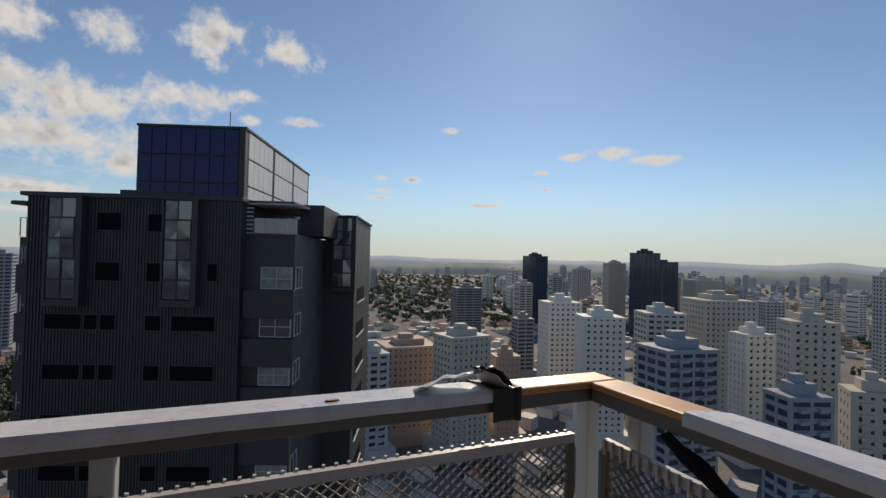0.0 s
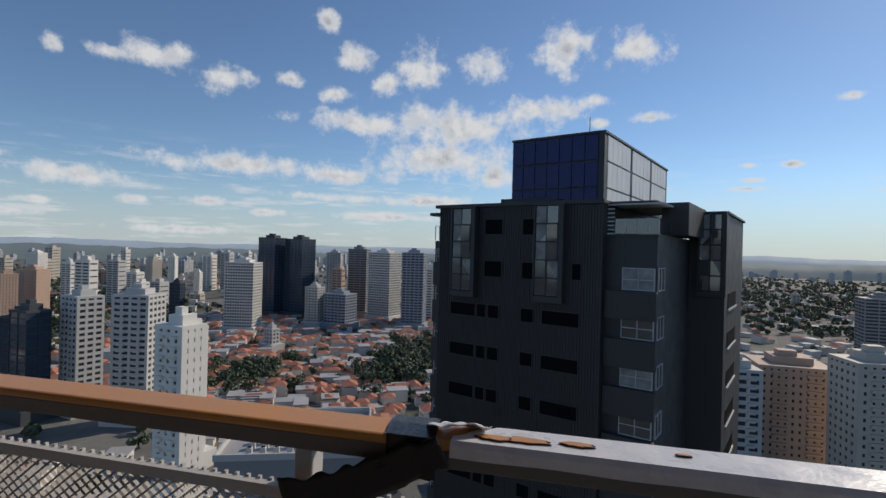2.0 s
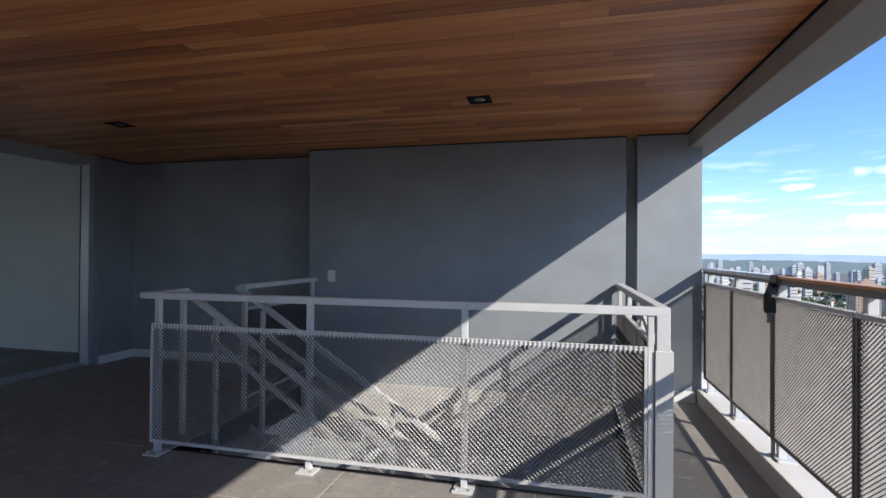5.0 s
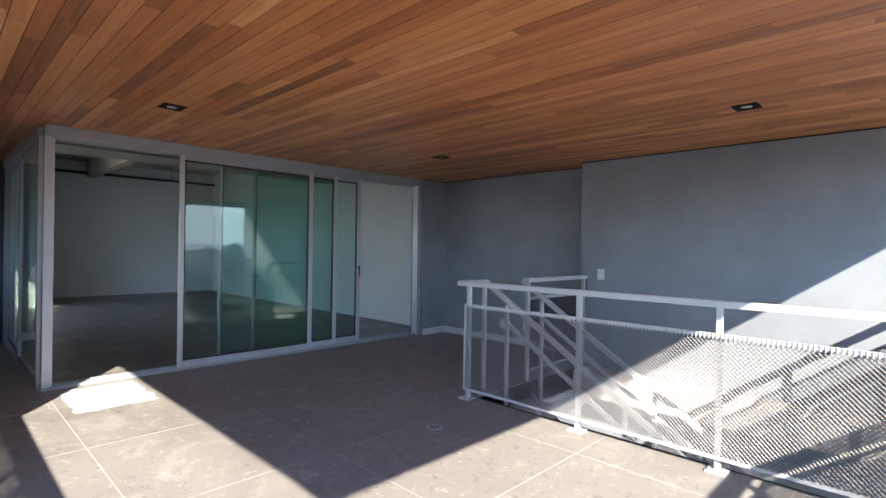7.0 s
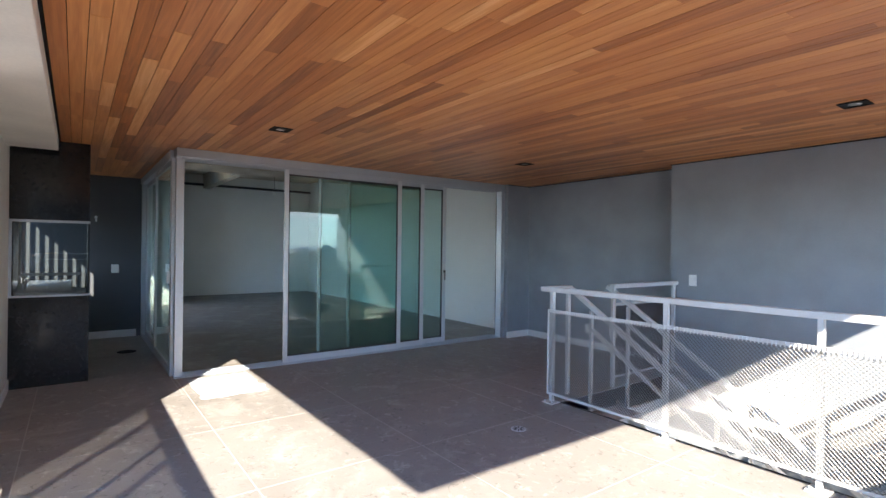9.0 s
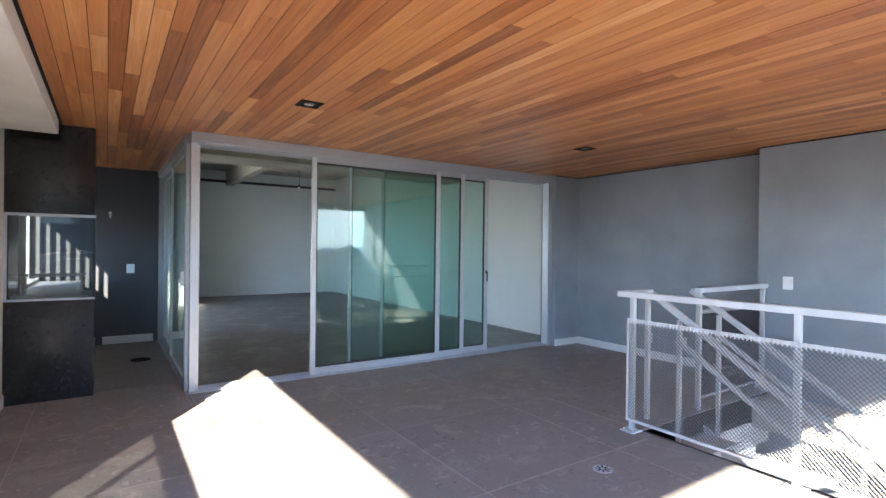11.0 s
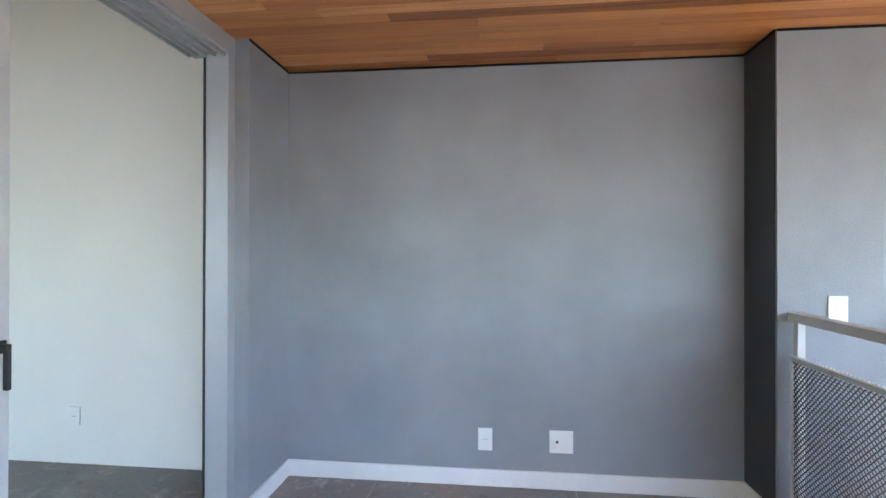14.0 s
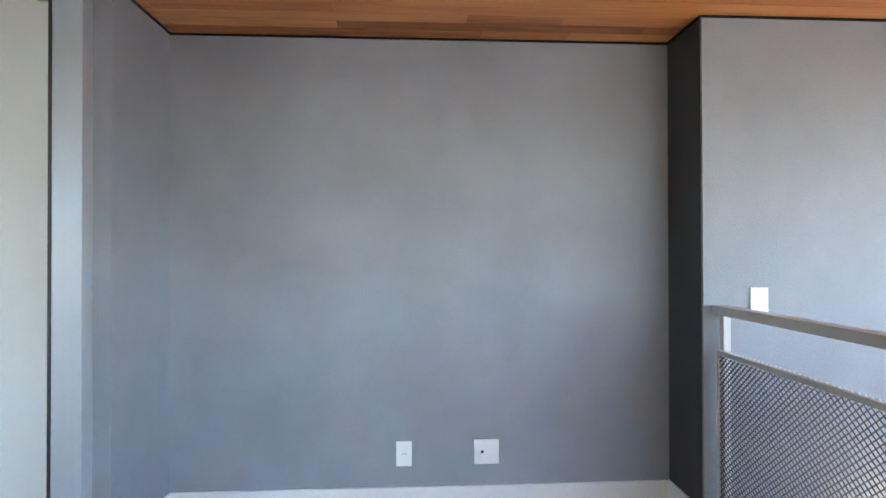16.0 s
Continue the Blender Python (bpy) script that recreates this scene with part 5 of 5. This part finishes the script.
def city_stuff():
    rnd = random.Random(11)
    near = [(r[0], r[1], max(r[2], r[3]) * 0.8 + 6) for r in TOWERS_A + TOWERS_B + TOWERS_C + TOWERS_D]

    def free(x, y, gap=0):
        return all((x - a) ** 2 + (y - b) ** 2 > (c + gap) ** 2 for a, b, c in near) and (x - 45) ** 2 + y ** 2 > 34 ** 2

    # terraced houses with hipped clay roofs
    WV, WF, RV, RF, GV, GF = [], [], [], [], [], []
    made = 0
    while made < 4300:
        r = 150 + 1750 * rnd.random() ** 0.75
        a = radians(rnd.uniform(-75, 75))
        x, y = r * math.cos(a), r * math.sin(a)
        if made < 1000:
            x, y = rnd.uniform(215, 600), rnd.uniform(30, 430)
            if ((x - 375) / 75) ** 2 + ((y - 118) / 30) ** 2 < 1:
                continue
        if not free(x, y):
            continue
        quarter = 230 < x < 620 and 20 < y < 420
        if not quarter and rnd.random() < 0.45:
            continue
        made += 1
        x, y = round(x / 13) * 13 + rnd.uniform(-2, 2), round(y / 10) * 10 + rnd.uniform(-1.5, 1.5)
        w, d, h = rnd.uniform(7, 13), rnd.uniform(6, 9.5), rnd.uniform(3.5, 7.5)
        t = radians(28) + rnd.choice((0, math.pi / 2))
        c, s = math.cos(t), math.sin(t)

        def put(V, F, pts, faces):
            n = len(V)
            V += [(x + c * px - s * py, y + s * px + c * py, ZC + pz) for px, py, pz in pts]
            F += [tuple(n + i for i in f) for f in faces]

        red = rnd.random() < (0.58 if quarter else 0.3)
        put(WV, WF, [(-w / 2, -d / 2, 0), (w / 2, -d / 2, 0), (w / 2, d / 2, 0), (-w / 2, d / 2, 0), (-w / 2, -d / 2, h), (w / 2, -d / 2, h), (w / 2, d / 2, h), (-w / 2, d / 2, h)], BOX_F)
        e, q = 0.6, rnd.uniform(1.4, 2.4)
        pts = [(-w / 2 - e, -d / 2 - e, h), (w / 2 + e, -d / 2 - e, h), (w / 2 + e, d / 2 + e, h), (-w / 2 - e, d / 2 + e, h), (-w / 2 + d * 0.35, 0, h + q), (w / 2 - d * 0.35, 0, h + q)]
        if red:
            put(RV, RF, pts, [(0, 1, 5, 4), (1, 2, 5), (2, 3, 4, 5), (3, 0, 4), (3, 2, 1, 0)])
        else:
            pts = pts[:4] + [(a, b, h + 0.5) for a, b, _ in pts[:4]]
            put(GV, GF, pts, BOX_F)
    for name, V, F, m, label in (("house_walls", WV, WF, M_LOWW, "pale walls of many low houses far below"), ("clay_roofs", RV, RF, M_RED, "red clay roofs of many low houses far below"), ("flat_roofs", GV, GF, M_ROOFG, "flat grey roofs of many low buildings far below")):
        tagged(mesh_ob(name, V, F, m), label, "houses", kind="stuff")
    # far towers out to the horizon, in four paints and a distance haze tint
    sets = [([], []) for _ in range(5)]
    glass = ([], [])
    for i in range(1150):
        r = 620 + 2080 * rnd.random() ** 0.9 if i < 800 else rnd.uniform(2700, 4200)
        a = radians(rnd.uniform(-82, 86))
        x, y = r * math.cos(a), r * math.sin(a)
        if not free(x, y, 18) or (-30 < math.degrees(a) < -8 and 450 < r < 2200 and rnd.random() < 0.9):
            continue
        w, d = rnd.uniform(9, 22), rnd.uniform(9, 18)
        h = rnd.choice((9, 14, 20, 26, 33, 40, 48, 58, 68) if r < 2000 else (9, 14, 20, 26, 32, 40, 50)) * rnd.uniform(0.8, 1.15)
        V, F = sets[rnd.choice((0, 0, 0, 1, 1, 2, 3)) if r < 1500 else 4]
        box_geo(V, F, x - d / 2, y - w / 2, ZC, x + d / 2, y + w / 2, ZC + h)
        box_geo(V, F, x - d / 5, y - w / 5, ZC + h, x + d / 4, y + w / 5, ZC + h + 4)
        if r < 2200:
            GVs, GFs = glass
            n = int(h / 3.2)
            for k in range(1, n):
                z = ZC + k * 3.2
                box_geo(GVs, GFs, x - d / 2 - 0.15, y - w * 0.42, z, x - d / 2 + 0.1, y - w * 0.06, z + 1.4)
                box_geo(GVs, GFs, x - d / 2 - 0.15, y + w * 0.06, z, x - d / 2 + 0.1, y + w * 0.42, z + 1.4)
                if k % 2:
                    box_geo(GVs, GFs, x - d * 0.4, y - math.copysign(w / 2, y), z, x + d * 0.4, y - math.copysign(w / 2 + 0.15, y), z + 1.3)
    for (V, F), m, word in zip(sets, (M_FAC[0], M_FAC[2], M_FAC[6], M_FAC[7], M_FARHAZE), ("white", "grey", "beige", "salmon", "haze-tinted")):
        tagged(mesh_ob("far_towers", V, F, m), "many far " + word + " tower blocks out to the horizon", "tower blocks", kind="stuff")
    tagged(mesh_ob("far_windows", *glass, M_WIN), "rows of dark windows on the far tower blocks", "windows", kind="stuff")
    # trees: crowns of leaf clumps
    V, F = [], []
    spots = []
    for _ in range(150):
        spots.append((rnd.gauss(375, 38), rnd.gauss(118, 15), rnd.uniform(8, 13)))
    for _ in range(60):
        spots.append((rnd.gauss(285, 22), rnd.gauss(215, 22), rnd.uniform(8, 12)))
    for _ in range(260):
        r = 170 + 700 * rnd.random()
        a = radians(rnd.uniform(-75, 75))
        spots.append((r * math.cos(a), r * math.sin(a), rnd.uniform(4, 9)))
    for _ in range(1500):
        r = rnd.uniform(700, 2500)
        a = radians(rnd.uniform(-33, -6))
        spots.append((r * math.cos(a), r * math.sin(a), rnd.uniform(6, 13)))
    for _ in range(1500):
        r = rnd.uniform(520, 2000)
        a = radians(rnd.uniform(42, 80))
        spots.append((r * math.cos(a), r * math.sin(a), rnd.uniform(6, 12)))
    for _ in range(1500):
        r = rnd.uniform(650, 2900)
        a = radians(rnd.uniform(-80, 80))
        spots.append((r * math.cos(a), r * math.sin(a), rnd.uniform(6, 11)))
    for _ in range(220):
        spots.append((rnd.uniform(200, 600), rnd.uniform(20, 430), rnd.uniform(4, 8)))
    for x, y, h in spots:
        if not free(x, y):
            continue
        far = math.hypot(x, y) > 620
        cnt = 22 if far else 75
        size = 2.3 if far else 1.25
        lob = [(rnd.uniform(-0.4, 0.4) * h, rnd.uniform(-0.4, 0.4) * h, h * rnd.uniform(0.5, 0.85), h * rnd.uniform(0.25, 0.42)) for _ in range(5)]
        for _ in range(cnt):
            lx, ly, lz, lr = rnd.choice(lob)
            v = Vector((rnd.gauss(0, 1), rnd.gauss(0, 1), rnd.gauss(0.25, 0.8))).normalized()
            p = Vector((x + lx, y + ly, ZC + lz)) + v * lr * rnd.uniform(0.75, 1.05)
            u = v.orthogonal().normalized()
            u.rotate(Matrix.Rotation(rnd.uniform(0, 6.28), 3, v))
            t = v.cross(u)
            s = size * rnd.uniform(0.6, 1.3)
            n = len(V)
            V += [tuple(p + u * s + v * s * 0.1), tuple(p + t * s * 0.8 - v * s * 0.25), tuple(p - u * s - v * s * 0.2), tuple(p - t * s * 0.8 - v * s * 0.1), tuple(p + v * s * 0.45)]
            F += [(n, n + 1, n + 4), (n + 1, n + 2, n + 4), (n + 2, n + 3, n + 4), (n + 3, n, n + 4)]
        if not far:
            box_geo(V, F, x - 0.25, y - 0.25, ZC, x + 0.25, y + 0.25, ZC + h * 0.55)
    tagged(mesh_ob("trees", V, F, M_LEAF), "dark green street trees and woods far below", "trees", kind="stuff")


city_stuff()


def ground():
    V, F = [], []
    rings, seg = [0, 60, 150, 300, 500, 800, 1200, 1700, 2300, 3000, 3900, 4900], 96
    for r in rings:
        for i in range(seg):
            a = 2 * math.pi * i / seg
            up = 0.0
            if r > 1500:
                up = (r - 1500) / 3400 * (14 + 20 * noise.noise(Vector((math.cos(a) * 3, math.sin(a) * 3, r / 900))))
            V.append((r * math.cos(a), r * math.sin(a), ZC + up))
    for k in range(len(rings) - 1):
        for i in range(seg):
            F.append((k * seg + i, (k + 1) * seg + i, (k + 1) * seg + (i + 1) % seg, k * seg + (i + 1) % seg))
    return structure(mesh_ob("ground", V, F, ground_mat(), smooth=True), "city ground of streets, yards and greenery to the horizon", "ground")


ground()


def ridge(name, radius, level, swell, tone, haze_glow, power, label, peaks=()):
    """A far range that closes the horizon; bluish emission paints the haze over it."""
    m = mat(name + "_slopes_painted_haze", tone, 0.9, var=0.35, scale=0.006, fine=0.05)
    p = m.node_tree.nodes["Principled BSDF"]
    p.inputs["Emission Color"].default_value, p.inputs["Emission Strength"].default_value = (*haze_glow, 1), power
    V, F = [], []
    seg = 520
    for i in range(seg + 1):
        a = radians(-130 + 260 * i / seg)
        deg = math.degrees(a)
        h = level + swell * (noise.noise(Vector((a * 5, radius, 2))) + 0.45 * noise.noise(Vector((a * 26, 1, radius))) + 0.2 * noise.noise(Vector((a * 90, 4, radius))))
        h += sum(k * math.exp(-((deg - c) / w) ** 2) for c, w, k in peaks)
        for r, z in ((radius, ZC - 5), (radius + 60, (ZC + h) / 2), (radius + 160, h), (radius + 320, ZC)):
            V.append((r * math.cos(a), r * math.sin(a), z))
    for i in range(seg):
        for k in range(3):
            a = i * 4 + k
            F.append((a, a + 4, a + 5, a + 1))
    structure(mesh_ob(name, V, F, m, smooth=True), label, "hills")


ridge("backdrop_ridge", 2750, -27, 20, (0.05, 0.075, 0.06), (0.17, 0.23, 0.31), 0.5, "low wooded ridge beyond the city, with painted haze that emits light")
ridge("backdrop", 4400, 6, 18, (0.10, 0.14, 0.20), (0.34, 0.45, 0.58), 0.6, "far hills along the horizon, with painted blue haze that emits light", ((-62, 3.0, 34), (-50, 4.0, 16)))


def road(name, pts, width):
    V, F = [], []
    for i, (x, y) in enumerate(pts):
        x2, y2 = pts[min(i + 1, len(pts) - 1)]
        x1, y1 = pts[max(i - 1, 0)]
        d = Vector((x2 - x1, y2 - y1)).normalized()
        V += [(x - d.y * width / 2, y + d.x * width / 2, ZC + 0.1), (x + d.y * width / 2, y - d.x * width / 2, ZC + 0.1)]
    for i in range(len(pts) - 1):
        F.append((2 * i, 2 * i + 1, 2 * i + 3, 2 * i + 2))
    structure(mesh_ob(name, V, F, M_ROAD), "dark asphalt city street", "road")


road("road", [(120, -95), (230, -115), (420, -170), (700, -260), (1100, -330)], 22)
road("road", [(170, 60), (300, 150), (520, 300), (900, 520)], 12)
road("road", [(430, -150), (470, 60), (560, 420)], 14)


# low block below the railing with rows of air conditioners
def service_roof():
    e = empty("service_building", (97, 52, -90))
    e.rotation_euler = (0, 0, radians(22))
    boxes("body", [(-13, -12, 0, 13, 16, 52)], M_FAC[4], e)
    boxes("parapet", [(-13.2, -12.2, 52, 13.2, -11.8, 53.2), (-13.2, 15.8, 52, 13.2, 16.2, 53.2), (-13.2, -11.8, 52, -12.8, 15.8, 53.2), (12.8, -11.8, 52, 13.2, 15.8, 53.2)], M_FAC[2], e)
    boxes("deck", [(-12.8, -11.8, 52, 12.8, 15.8, 52.05)], M_ROOFG, e)
    tagged(e, "grey service building with a flat roof full of machines", "building")
    unit = empty("air_conditioner", (0, 0, 0))
    boxes("case", [(-0.55, -0.5, 0, 0.55, 0.5, 1.25)], M_FAC[2], unit, bevel=0.04)
    V, F = [], []
    cyl_geo(V, F, (0, 0, 1.25), 0.4, 0.06, 16)
    mesh_ob("fan_grille", V, F, M_TWOPEN, unit)
    tagged(unit, "pale boxy air conditioner on the flat roof", "air conditioner", "air conditioners on the flat roof")
    base = pose(97, 52, -90, 0, 0, 22)
    k = 0
    for i in range(7):
        for j in range(9):
            m = base @ pose(-10 + i * 2.6, -9.5 + j * 2.5, 52.05)
            if k == 0:
                unit.matrix_basis = m
            else:
                copy_thing(unit, m)
            k += 1


service_roof()


# ---- terrace tiles ----
def minus(rects, hole):
    out = []
    for x0, y0, x1, y1 in rects:
        a0, b0, a1, b1 = hole
        if a1 <= x0 or a0 >= x1 or b1 <= y0 or b0 >= y1:
            out.append((x0, y0, x1, y1))
            continue
        if y0 < b0: out.append((x0, y0, x1, b0))
        if y1 > b1: out.append((x0, b1, x1, y1))
        m0, m1 = max(y0, b0), min(y1, b1)
        if x0 < a0: out.append((x0, m0, a0, m1))
        if x1 > a1: out.append((a1, m0, x1, m1))
    return out


def tiles():
    floor = structure(boxes("floor", [(-8.64, -1.19, -0.012, -8.60, -1.15, -0.010)], M_GROUT), "large grey-beige terrace floor tiles with fine pale joints", "floor")
    pitch = 1.178
    g = 0.0036
    for i in range(-7, 5):
        for j in range(-2, 5):
            x0, y0 = -2.38 + i * pitch, 0.215 + j * pitch
            x0c, x1c = max(x0, -8.64), min(x0 + pitch, 1.323)
            y0c, y1c = max(y0, -1.198), min(y0 + pitch, 5.495)
            if x1c - x0c < 0.02 or y1c - y0c < 0.02:
                continue
            for r in minus(minus(minus([(x0c, y0c, x1c, y1c)], (WX0 - 0.012, WY0 - 0.012, WX1 + 0.012, WY1 + 1)), (-9, 0.18, -5.40, 6)), (-2.64, YP, 3, 6)):
                if r[2] - r[0] < 0.02 or r[3] - r[1] < 0.02:
                    continue
                w, d = r[2] - r[0] - 2 * g, r[3] - r[1] - 2 * g
                V, F = [], []
                box_geo(V, F, 0, 0, -0.012, w, d, 0)
                t = mesh_ob("tile", V, F, M_TILE, floor, bevel=0.0012)
                t.location = (r[0] + g, r[1] + g, random.Random(i * 31 + j).uniform(-0.0006, 0.0))
    return floor


tiles()
